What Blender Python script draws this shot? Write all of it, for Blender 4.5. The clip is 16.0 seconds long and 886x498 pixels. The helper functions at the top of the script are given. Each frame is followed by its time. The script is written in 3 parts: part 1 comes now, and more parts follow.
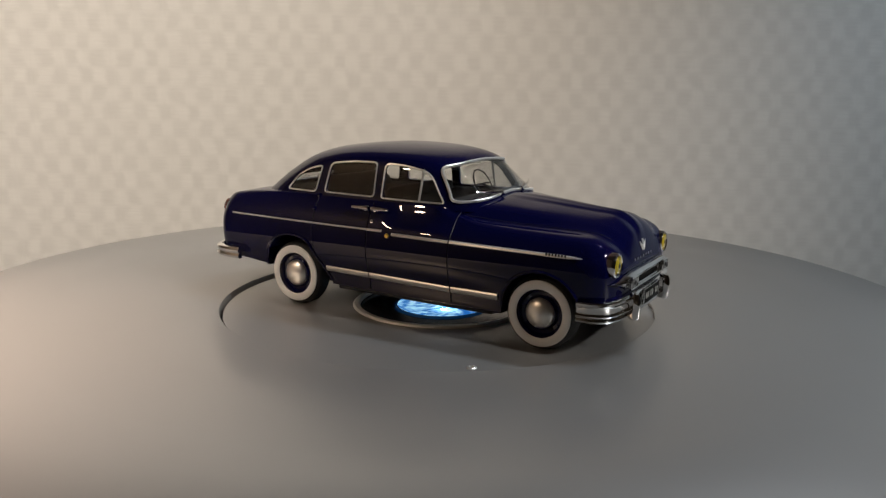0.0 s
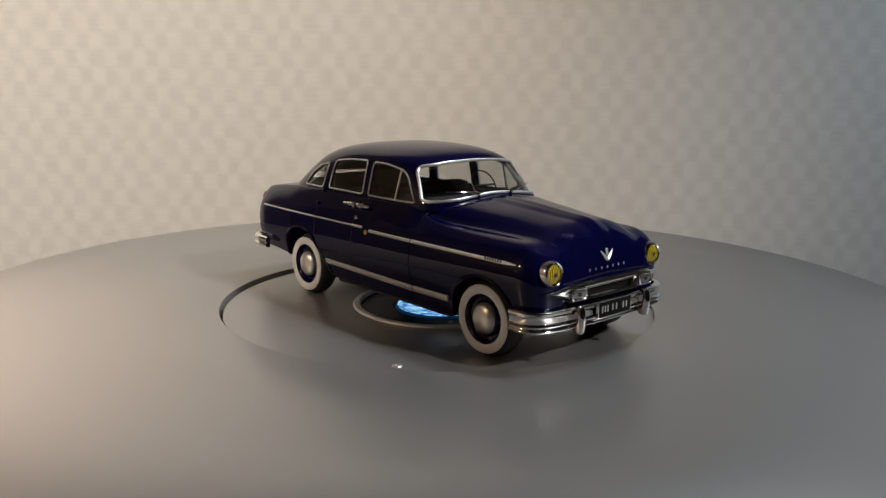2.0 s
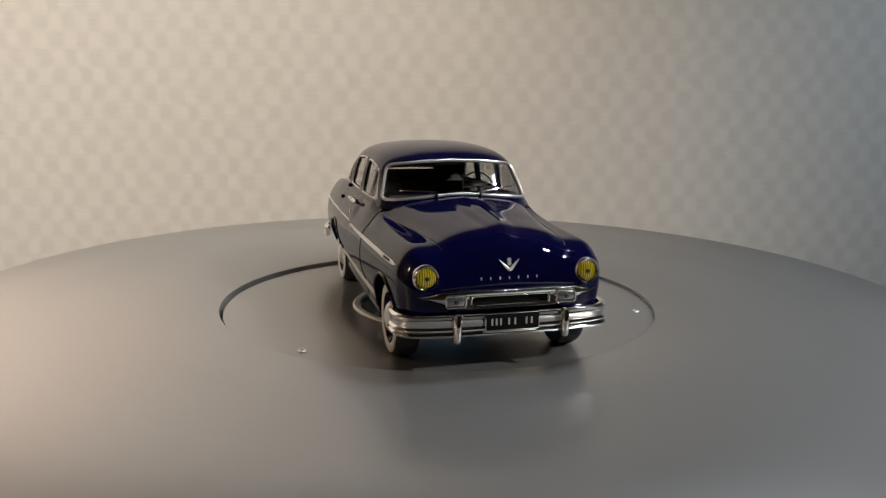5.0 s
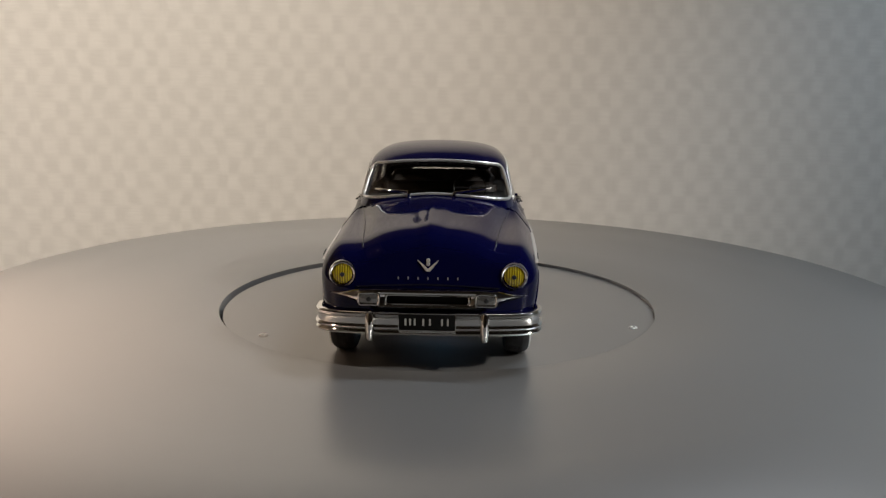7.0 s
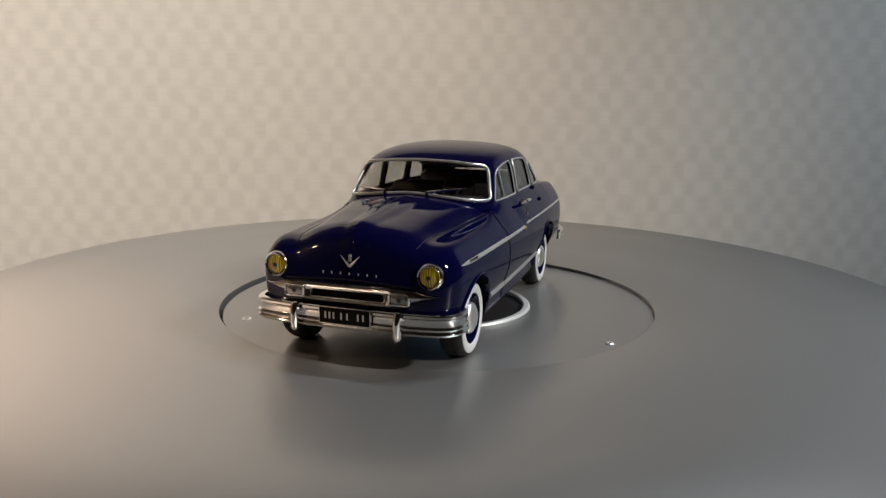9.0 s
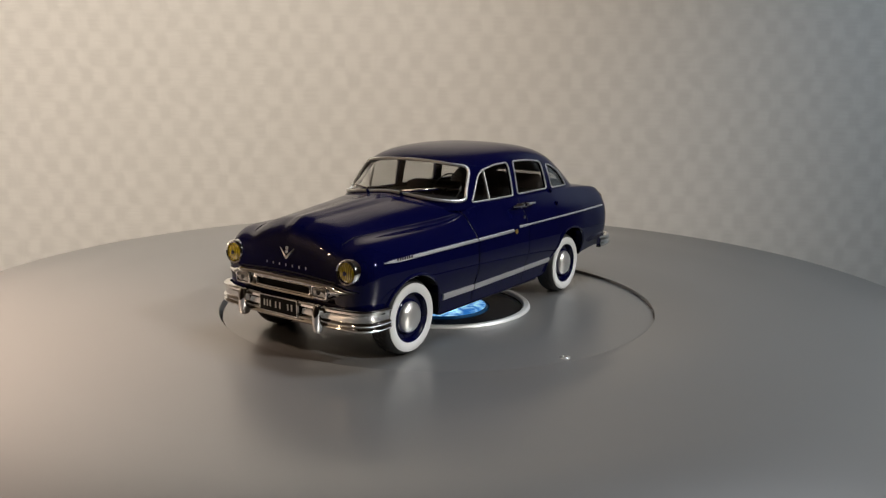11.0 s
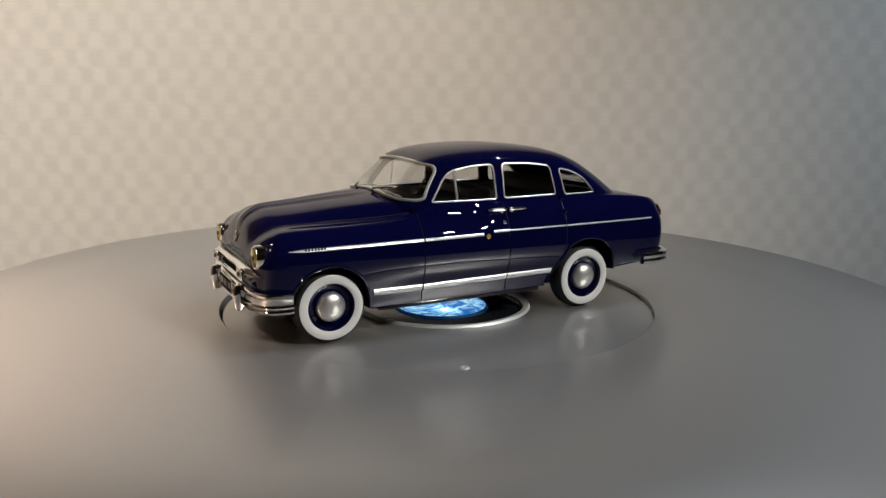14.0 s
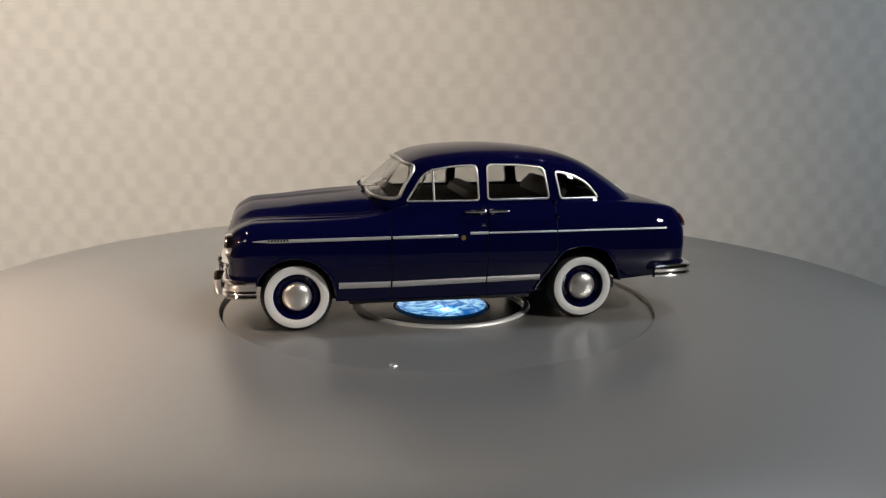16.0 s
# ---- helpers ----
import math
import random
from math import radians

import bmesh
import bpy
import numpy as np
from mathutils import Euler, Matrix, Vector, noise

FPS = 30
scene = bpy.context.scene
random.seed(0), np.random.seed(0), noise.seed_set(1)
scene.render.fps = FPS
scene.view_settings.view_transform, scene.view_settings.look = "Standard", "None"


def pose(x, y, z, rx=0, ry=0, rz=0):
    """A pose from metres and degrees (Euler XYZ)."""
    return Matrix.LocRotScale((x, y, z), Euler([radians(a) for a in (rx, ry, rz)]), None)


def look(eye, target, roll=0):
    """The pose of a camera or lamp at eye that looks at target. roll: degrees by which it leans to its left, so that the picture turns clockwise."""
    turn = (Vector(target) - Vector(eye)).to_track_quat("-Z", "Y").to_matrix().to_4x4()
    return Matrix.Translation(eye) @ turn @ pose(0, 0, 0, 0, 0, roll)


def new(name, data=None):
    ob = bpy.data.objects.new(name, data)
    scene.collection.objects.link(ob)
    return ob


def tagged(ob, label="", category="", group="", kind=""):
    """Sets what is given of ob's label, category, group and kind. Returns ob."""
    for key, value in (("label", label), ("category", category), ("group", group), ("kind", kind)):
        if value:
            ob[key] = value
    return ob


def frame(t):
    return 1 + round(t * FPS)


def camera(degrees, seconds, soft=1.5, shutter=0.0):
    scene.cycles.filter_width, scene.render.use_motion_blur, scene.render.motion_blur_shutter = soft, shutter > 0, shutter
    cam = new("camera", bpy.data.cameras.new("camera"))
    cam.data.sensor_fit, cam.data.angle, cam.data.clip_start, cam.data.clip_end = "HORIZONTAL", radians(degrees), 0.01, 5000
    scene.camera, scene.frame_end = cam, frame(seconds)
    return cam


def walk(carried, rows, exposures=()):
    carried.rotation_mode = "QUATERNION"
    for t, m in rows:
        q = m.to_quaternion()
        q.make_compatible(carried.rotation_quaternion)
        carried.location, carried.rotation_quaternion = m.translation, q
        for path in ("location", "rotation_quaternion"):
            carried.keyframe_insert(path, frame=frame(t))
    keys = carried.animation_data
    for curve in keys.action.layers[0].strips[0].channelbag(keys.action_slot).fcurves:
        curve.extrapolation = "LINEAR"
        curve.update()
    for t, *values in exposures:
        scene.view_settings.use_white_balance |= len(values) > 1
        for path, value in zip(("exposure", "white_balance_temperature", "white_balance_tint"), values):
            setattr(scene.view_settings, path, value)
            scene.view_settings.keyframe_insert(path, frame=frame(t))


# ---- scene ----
cam = camera(59.62, 16.0, soft=1.3)
EYE = (0.0, -0.17968, 0.04890)
VIEW = look(EYE, (0.0001961, 0.0, 0.013085), 0.67)
walk(cam, [(0, VIEW), (16, VIEW)])
scene.view_settings.exposure = 0.0

# ---- light: the room at night, lamps above, to the right and to the left ----
world = bpy.data.worlds.new("room_air")
scene.world = world
world.use_nodes = True
world.node_tree.nodes["Background"].inputs[0].default_value = (0.75, 0.85, 1.0, 1)
world.node_tree.nodes["Background"].inputs[1].default_value = 0.02


def lamp(name, kind, at, to, watts, colour, size):
    data = bpy.data.lights.new(name, kind)
    data.energy, data.color = watts, colour
    data.shadow_soft_size = size
    ob = new(name, data)
    ob.matrix_world = look(at, to)
    return ob


# a ceiling rail with a row of small white LED heads, turned down to the stand
for k in range(5):
    led = lamp("led_bulb", "SPOT", (0.40 + 0.075 * (k - 2), 0.18 - 0.02 * (k - 2), 0.80), (-0.05, -0.05, 0), 3.1, (0.80, 0.90, 1.0), 0.0028)
    led.data.spot_size, led.data.spot_blend = radians(32), 1.0
# a neutral reading lamp in front on the right, with a narrow cone
desk = lamp("desk_lamp", "SPOT", (0.66, -0.38, 0.54), (-0.035, -0.015, 0.01), 20.0, (1.0, 0.97, 0.93), 0.025)
desk.data.spot_size, desk.data.spot_blend = radians(19), 1.0
# an unseen cool fill, added to brighten the right of the papered wall
cool = lamp("wall_fill", "SPOT", (0.545, -0.15, 0.53), (0.37, 0.34, 0.07), 8.4, (0.74, 0.88, 1.0), 0.02)
cool.data.spot_size, cool.data.spot_blend = radians(46), 1.0
# a warm spotlight on the left, turned to the papered wall
warm = lamp("warm_lamp", "SPOT", (-0.45, -0.45, 0.50), (-0.24, 0.31, 0.09), 33.5, (1.0, 0.88, 0.75), 0.03)
warm.data.spot_size, warm.data.spot_blend = radians(55), 0.8
# an unseen warm fill, added to brighten the side wall that the car reflects
lamp("warm_fill", "POINT", (-0.66, -0.30, 0.42), (0, 0, 0), 1.8, (1.0, 0.70, 0.46), 0.02)
# an added warm fill with no known source, turned down to the stand's left edge
low = lamp("warm_lamp", "SPOT", (-0.30, -0.22, 0.42), (-0.15, -0.075, 0.0), 50.0, (1.0, 0.73, 0.56), 0.03)
low.data.spot_size, low.data.spot_blend = radians(26), 1.0


# ---- materials ----
def material(name, colour, rough=0.5, metal=0.0, **extra):
    m = bpy.data.materials.new(name)
    m.use_nodes = True
    b = m.node_tree.nodes["Principled BSDF"]
    b.inputs["Base Color"].default_value = (*colour, 1)
    b.inputs["Roughness"].default_value = rough
    b.inputs["Metallic"].default_value = metal
    for key, value in extra.items():
        b.inputs[key.replace("_", " ")].default_value = value
    return m


def add(m, kind, **inputs):
    n = m.node_tree.nodes.new(kind)
    for key, value in inputs.items():
        n.inputs[key.replace("_", " ")].default_value = value
    return n


def link(m, a, b):
    m.node_tree.links.new(a, b)


def grain(m, scale, low, high, target="Roughness", detail=4.0, bump=0.0, distance=0.0001):
    """Fine variation of one value of the surface, and a little relief."""
    b = m.node_tree.nodes["Principled BSDF"]
    co = add(m, "ShaderNodeTexCoord")
    n = add(m, "ShaderNodeTexNoise", Scale=scale, Detail=detail)
    r = add(m, "ShaderNodeMapRange", To_Min=low, To_Max=high)
    link(m, co.outputs["Object"], n.inputs["Vector"])
    link(m, n.outputs["Fac"], r.inputs["Value"])
    link(m, r.outputs["Result"], b.inputs[target])
    if bump:
        p = add(m, "ShaderNodeBump", Strength=bump, Distance=distance)
        link(m, n.outputs["Fac"], p.inputs["Height"])
        link(m, p.outputs["Normal"], b.inputs["Normal"])
    return m


PAINT = grain(material("navy_enamel", (0.0019, 0.0023, 0.029), 0.35, Coat_Weight=0.8, Coat_Roughness=0.01, Specular_IOR_Level=0.0), 900, 0.3, 0.42)
CHROME = grain(material("chrome", (0.86, 0.85, 0.83), 0.06, 1.0), 700, 0.03, 0.1)
CAP = grain(material("brushed_chrome", (0.9, 0.88, 0.84), 0.3, 0.9), 500, 0.26, 0.42)
SATIN = grain(material("satin_silver", (0.78, 0.77, 0.75), 0.3, 0.75), 900, 0.25, 0.4)
RUBBER = grain(material("tyre_rubber", (0.018, 0.017, 0.017), 0.7), 1200, 0.55, 0.8, bump=0.4)
WHITEWALL = grain(material("whitewall", (0.78, 0.78, 0.76), 0.5), 600, 0.4, 0.6)
GLOSSBLACK = material("glossy_black", (0.012, 0.013, 0.016), 0.18)
BLACK = material("black_plastic", (0.012, 0.012, 0.013), 0.45)
INSIDE = material("dark_trim", (0.02, 0.017, 0.016), 0.7)
SEATS = grain(material("brown_seat", (0.014, 0.008, 0.006), 0.55), 500, 0.45, 0.7)
RED = material("red_lens", (0.10, 0.013, 0.006), 0.15, Coat_Weight=1.0)
GOLD = material("brass", (0.75, 0.5, 0.12), 0.3, 0.9)
VOID = material("matt_black", (0.004, 0.004, 0.004), 0.8, Specular_IOR_Level=0.15)
SEAM = material("panel_gap", (0.002, 0.002, 0.008), 0.4, Coat_Weight=0.4)
LETTER = material("white_print", (0.4, 0.4, 0.37), 0.5)
RING = grain(material("turned_aluminium", (0.80, 0.79, 0.77), 0.5, 0.6), 1500, 0.4, 0.6)


def lens_material():
    m = material("yellow_lens", (0.72, 0.55, 0.015), 0.12, Coat_Weight=1.0, Coat_Roughness=0.02)
    b = m.node_tree.nodes["Principled BSDF"]
    co = add(m, "ShaderNodeTexCoord")
    w = add(m, "ShaderNodeTexWave", Scale=720, Distortion=0.0)
    w.bands_direction = "Y"
    ramp = add(m, "ShaderNodeMix")
    ramp.data_type = "RGBA"
    ramp.inputs[6].default_value, ramp.inputs[7].default_value = (0.20, 0.15, 0.006, 1), (0.58, 0.46, 0.02, 1)
    p = add(m, "ShaderNodeBump", Strength=0.6, Distance=0.0002)
    link(m, co.outputs["Object"], w.inputs["Vector"])
    link(m, w.outputs["Fac"], ramp.inputs[0])
    link(m, ramp.outputs[2], b.inputs["Base Color"])
    link(m, w.outputs["Fac"], p.inputs["Height"])
    link(m, p.outputs["Normal"], b.inputs["Normal"])
    return m


def glass_material(name, tint):
    m = bpy.data.materials.new(name)
    m.use_nodes = True
    t = m.node_tree
    t.nodes.remove(t.nodes["Principled BSDF"])
    clear = add(m, "ShaderNodeBsdfTransparent", Color=(*tint, 1))
    shine = add(m, "ShaderNodeBsdfGlossy", Roughness=0.005)
    face = add(m, "ShaderNodeLayerWeight", Blend=0.5)
    curve = add(m, "ShaderNodeMath")
    curve.operation = "POWER"
    curve.inputs[1].default_value = 2.6
    f = add(m, "ShaderNodeMath")
    f.operation = "MULTIPLY_ADD"
    f.inputs[1].default_value, f.inputs[2].default_value = 0.95, 0.07
    link(m, face.outputs["Facing"], curve.inputs[0])
    link(m, curve.outputs[0], f.inputs[0])
    mix = add(m, "ShaderNodeMixShader")
    link(m, f.outputs[0], mix.inputs[0])
    link(m, clear.outputs[0], mix.inputs[1])
    link(m, shine.outputs[0], mix.inputs[2])
    link(m, mix.outputs[0], t.nodes["Material Output"].inputs["Surface"])
    return m


YELLOW = lens_material()
GLASS = glass_material("window_glass", (0.89, 0.90, 0.89))
CLEARLENS = material("clear_lens", (0.30, 0.30, 0.29), 0.15, 0.7, Coat_Weight=1.0)


def plate_material(name, colour):
    """Satin grey metallic lacquer, faintly uneven."""
    m = material(name, colour, 0.3, 0.62)
    b = m.node_tree.nodes["Principled BSDF"]
    co = add(m, "ShaderNodeTexCoord")
    broad = add(m, "ShaderNodeTexNoise", Scale=14, Detail=3)
    r = add(m, "ShaderNodeMapRange", To_Min=0.285, To_Max=0.35)
    mix = add(m, "ShaderNodeMix")
    mix.data_type = "RGBA"
    mix.inputs[6].default_value = (*[c * 0.96 for c in colour], 1)
    mix.inputs[7].default_value = (*[c * 1.04 for c in colour], 1)
    link(m, co.outputs["Object"], broad.inputs["Vector"])
    scuff = add(m, "ShaderNodeTexNoise", Scale=320, Detail=2, Roughness=0.5)
    both = add(m, "ShaderNodeMath")
    both.operation = "MULTIPLY_ADD"
    both.inputs[1].default_value = 0.15
    half = add(m, "ShaderNodeMath")
    half.operation = "MULTIPLY"
    half.inputs[1].default_value = 0.85
    link(m, co.outputs["Object"], scuff.inputs["Vector"])
    link(m, broad.outputs["Fac"], half.inputs[0])
    link(m, scuff.outputs["Fac"], both.inputs[0])
    link(m, half.outputs[0], both.inputs[2])
    link(m, both.outputs[0], r.inputs["Value"])
    link(m, r.outputs["Result"], b.inputs["Roughness"])
    link(m, both.outputs[0], mix.inputs[0])
    link(m, mix.outputs[2], b.inputs["Base Color"])
    return m


PLATE = plate_material("grey_lacquer", (0.33, 0.324, 0.315))


def paper_material():
    """Off-white embossed wallpaper: soft checks of woven threads."""
    m = material("embossed_paper", (0.66, 0.65, 0.62), 0.75)
    b = m.node_tree.nodes["Principled BSDF"]
    co = add(m, "ShaderNodeTexCoord")
    warp = add(m, "ShaderNodeTexNoise", Scale=45, Detail=3)
    add_warp = add(m, "ShaderNodeVectorMath")
    add_warp.operation = "MULTIPLY_ADD"
    add_warp.inputs[1].default_value = (0.014, 0.004, 0.009)
    checks = []
    for axis, period in (("X", 0.0175), ("Z", 0.0230)):
        w = add(m, "ShaderNodeTexWave", Scale=2 * math.pi / (20 * period), Distortion=0.0)
        w.bands_direction = axis
        link(m, add_warp.outputs[0], w.inputs["Vector"])
        s = add(m, "ShaderNodeMapRange", From_Min=0.05, From_Max=0.95, To_Min=-0.5, To_Max=0.5)
        s.interpolation_type = "SMOOTHSTEP"
        link(m, w.outputs["Fac"], s.inputs["Value"])
        checks.append(s)
    both = add(m, "ShaderNodeMath")
    both.operation = "MULTIPLY"
    link(m, co.outputs["Object"], warp.inputs["Vector"])
    link(m, warp.outputs["Color"], add_warp.inputs[0])
    link(m, co.outputs["Object"], add_warp.inputs[2])
    link(m, checks[0].outputs[0], both.inputs[0])
    link(m, checks[1].outputs[0], both.inputs[1])
    patch = add(m, "ShaderNodeTexNoise", Scale=55, Detail=4)
    link(m, co.outputs["Object"], patch.inputs["Vector"])
    worn = add(m, "ShaderNodeMath")
    worn.operation = "MULTIPLY"
    link(m, patch.outputs["Fac"], worn.inputs[0])
    link(m, both.outputs[0], worn.inputs[1])
    both = worn
    # fine threads, some running across and some upright
    runs = []
    for stretch in ((70, 1, 520), (420, 1, 90)):
        place = add(m, "ShaderNodeMapping", Scale=stretch)
        n = add(m, "ShaderNodeTexNoise", Scale=1.0, Detail=3)
        link(m, co.outputs["Object"], place.inputs["Vector"])
        link(m, place.outputs["Vector"], n.inputs["Vector"])
        runs.append(n)
    threads = add(m, "ShaderNodeMix")
    link(m, checks[0].outputs[0], threads.inputs[0])
    link(m, runs[0].outputs["Fac"], threads.inputs[2])
    link(m, runs[1].outputs["Fac"], threads.inputs[3])
    total = add(m, "ShaderNodeMath")
    total.operation = "MULTIPLY_ADD"
    total.inputs[1].default_value = 0.35
    link(m, threads.outputs[0], total.inputs[0])
    link(m, both.outputs[0], total.inputs[2])
    p = add(m, "ShaderNodeBump", Strength=0.09, Distance=0.004)
    link(m, total.outputs[0], p.inputs["Height"])
    link(m, p.outputs["Normal"], b.inputs["Normal"])
    mix = add(m, "ShaderNodeMix")
    mix.data_type = "RGBA"
    mix.inputs[6].default_value, mix.inputs[7].default_value = (0.63, 0.62, 0.595, 1), (0.87, 0.86, 0.83, 1)
    link(m, total.outputs[0], mix.inputs[0])
    link(m, mix.outputs[2], b.inputs["Base Color"])
    return m


def glow_material():
    """Blue light through swirled clear plastic."""
    m = bpy.data.materials.new("blue_glow")
    m.use_nodes = True
    t = m.node_tree
    b = t.nodes["Principled BSDF"]
    b.inputs["Base Color"].default_value = (0.05, 0.2, 0.4, 1)
    b.inputs["Roughness"].default_value = 0.1
    co = add(m, "ShaderNodeTexCoord")
    swirl = add(m, "ShaderNodeTexNoise", Scale=170, Detail=5, Distortion=3.2)
    ramp = t.nodes.new("ShaderNodeValToRGB")
    ramp.color_ramp.elements[0].position, ramp.color_ramp.elements[0].color = 0.40, (0.012, 0.12, 0.42, 1)
    ramp.color_ramp.elements[1].position, ramp.color_ramp.elements[1].color = 0.68, (0.42, 0.80, 1.0, 1)
    link(m, co.outputs["Object"], swirl.inputs["Vector"])
    link(m, swirl.outputs["Fac"], ramp.inputs[0])
    link(m, ramp.outputs[0], b.inputs["Emission Color"])
    # brightest over the diode under the plastic
    near = add(m, "ShaderNodeMapping", Location=(-0.15, 1.25, 0.0), Scale=(250, 250, 250))
    ball = add(m, "ShaderNodeTexGradient")
    ball.gradient_type = "SPHERICAL"
    fall = add(m, "ShaderNodeMath")
    fall.operation = "POWER"
    fall.inputs[1].default_value = 1.6
    power = add(m, "ShaderNodeMath")
    power.operation = "MULTIPLY_ADD"
    power.inputs[1].default_value, power.inputs[2].default_value = 5.0, 1.05
    link(m, co.outputs["Object"], near.inputs["Vector"])
    link(m, near.outputs["Vector"], ball.inputs["Vector"])
    link(m, ball.outputs["Fac"], fall.inputs[0])
    link(m, fall.outputs[0], power.inputs[0])
    link(m, power.outputs[0], b.inputs["Emission Strength"])
    return m


GLOW = glow_material()
BRIGHT = material("led_core", (0.5, 0.8, 1.0), 0.3, Emission_Color=(0.6, 0.87, 1.0, 1), Emission_Strength=14.0)
PUCKSIDE = material("blue_plastic", (0.02, 0.07, 0.14), 0.2, Emission_Color=(0.01, 0.08, 0.26, 1), Emission_Strength=0.12)
PAPER = paper_material()
PALE = grain(material("pale_wall_paint", (0.55, 0.52, 0.48), 0.8), 8, 0.7, 0.9)
PLAIN = grain(material("plain_wall_paint", (0.13, 0.125, 0.12), 0.8), 8, 0.7, 0.9)
WOOD = grain(material("dark_table", (0.10, 0.07, 0.05), 0.5), 30, 0.4, 0.6)

MM = 0.001


# ---- mesh helpers, all in millimetres ----
def finish(bm, name, mat, smooth=True, sharp=35):
    bmesh.ops.recalc_face_normals(bm, faces=bm.faces)
    me = bpy.data.meshes.new(name)
    for f in bm.faces:
        f.smooth = smooth
    for e in bm.edges:
        if len(e.link_faces) == 2 and e.calc_face_angle(0) > radians(sharp):
            e.smooth = False
    bmesh.ops.scale(bm, vec=(MM, MM, MM), verts=bm.verts)
    bm.to_mesh(me)
    bm.free()
    for one in (mat if isinstance(mat, (list, tuple)) else [mat]):
        me.materials.append(one)
    return me


def part(name, bm, mat, parent=None, label="", at=None, sharp=35):
    me = bm if isinstance(bm, bpy.types.Mesh) else finish(bm, name, mat, sharp=sharp)
    ob = new(name, me)
    ob.parent = parent
    if at is not None:
        ob.matrix_basis = Matrix.Translation(Vector(at) * MM)
    if label:
        tagged(ob, label)
    return ob


def loft(rings, closed=True, caps=True, bm=None):
    bm = bm or bmesh.new()
    rows = [[bm.verts.new(p) for p in ring] for ring in rings]
    n = len(rows[0])
    for a, b in zip(rows, rows[1:]):
        for i in range(n if closed else n - 1):
            j = (i + 1) % n
            bm.faces.new((a[i], a[j], b[j], b[i]))
    if caps:
        for row in (rows[0], rows[-1]):
            c = bm.verts.new(sum((v.co for v in row), Vector()) / n)
            for i in range(n):
                bm.faces.new((row[i], row[(i + 1) % n], c))
    return bm


def lathe(profile, axis="z", n=48, at=(0, 0, 0), bm=None, closed=False):
    """Turns a profile of (radius, height) round an axis."""
    bm = bm or bmesh.new()
    rings = []
    for r, h in profile:
        ring = []
        for k in range(n):
            a = 2 * math.pi * k / n
            c, s = r * math.cos(a), r * math.sin(a)
            p = {"z": (c, s, h), "y": (c, h, s), "x": (h, c, s)}[axis]
            ring.append(Vector(p) + Vector(at))
        rings.append(ring)
    if closed:
        rings.append(rings[0])
        loft(rings, True, False, bm)
        bmesh.ops.remove_doubles(bm, verts=bm.verts, dist=1e-5)
        return bm
    loft(rings, True, False, bm)
    bmesh.ops.remove_doubles(bm, verts=bm.verts, dist=1e-5)
    bmesh.ops.holes_fill(bm, edges=[e for e in bm.edges if e.is_boundary], sides=0)
    return bm


def tube(points, radius, closed=False, sides=8, bm=None, flat=1.0):
    bm = bm or bmesh.new()
    pts = [Vector(p) for p in points]
    n = len(pts)
    rings = []
    side = None
    for i, p in enumerate(pts):
        a = pts[(i - 1) % n] if closed or i else p
        b = pts[(i + 1) % n] if closed or i < n - 1 else p
        d = (b - a).normalized()
        if side is None:
            side = d.orthogonal().normalized()
        side = (side - d * side.dot(d)).normalized()
        up = d.cross(side)
        r = radius[i] if isinstance(radius, (list, tuple)) else radius
        rings.append([p + side * (r * math.cos(2 * math.pi * k / sides)) + up * (r * flat * math.sin(2 * math.pi * k / sides)) for k in range(sides)])
    if closed:
        # the last ring is turned to meet the first
        best = min(range(sides), key=lambda s: sum((rings[-1][(k + s) % sides] - rings[0][k]).length for k in range(sides)))
        if best:
            for r in range(n):
                f = best * r / max(1, n - 1)
                p = pts[r]
                d = (pts[(r + 1) % n] - pts[(r - 1) % n]).normalized()
                turn = Matrix.Rotation(2 * math.pi * f / sides, 3, d)
                rings[r] = [p + turn @ (q - p) for q in rings[r]]
        rings.append(rings[0])
    loft(rings, True, not closed, bm)
    bmesh.ops.remove_doubles(bm, verts=bm.verts, dist=1e-5)
    return bm


def block(size, at=(0, 0, 0), bevel=0.2, segments=2, bm=None):
    own = bmesh.new()
    bmesh.ops.create_cube(own, size=1)
    bmesh.ops.scale(own, vec=size, verts=own.verts)
    if bevel:
        bmesh.ops.bevel(own, geom=own.edges[:], offset=bevel, segments=segments, affect="EDGES", profile=0.5)
    bmesh.ops.translate(own, vec=at, verts=own.verts)
    if bm is None:
        return own
    me = bpy.data.meshes.new("tmp")
    own.to_mesh(me)
    own.free()
    bm.from_mesh(me)
    bpy.data.meshes.remove(me)
    return bm


def smooth_line(table):
    """A smooth curve (monotone cubic) through a table of (x, value)."""
    xs = np.array([a for a, _ in table], float)
    ys = np.array([b for _, b in table], float)
    order = np.argsort(xs)
    xs, ys = xs[order], ys[order]
    h, d = np.diff(xs), np.diff(ys) / np.diff(xs)
    m = np.zeros(len(xs))
    m[0], m[-1] = d[0], d[-1]
    for i in range(1, len(xs) - 1):
        if d[i - 1] * d[i] > 0:
            w1, w2 = 2 * h[i] + h[i - 1], h[i] + 2 * h[i - 1]
            m[i] = (w1 + w2) / (w1 / d[i - 1] + w2 / d[i])

    def value(x):
        x = min(max(x, xs[0]), xs[-1])
        i = min(max(int(np.searchsorted(xs, x)) - 1, 0), len(h) - 1)
        u = (x - xs[i]) / h[i]
        return float((1 + 2 * u) * (1 - u) ** 2 * ys[i] + u * (1 - u) ** 2 * h[i] * m[i] + u * u * (3 - 2 * u) * ys[i + 1] + u * u * (u - 1) * h[i] * m[i + 1])
    return value


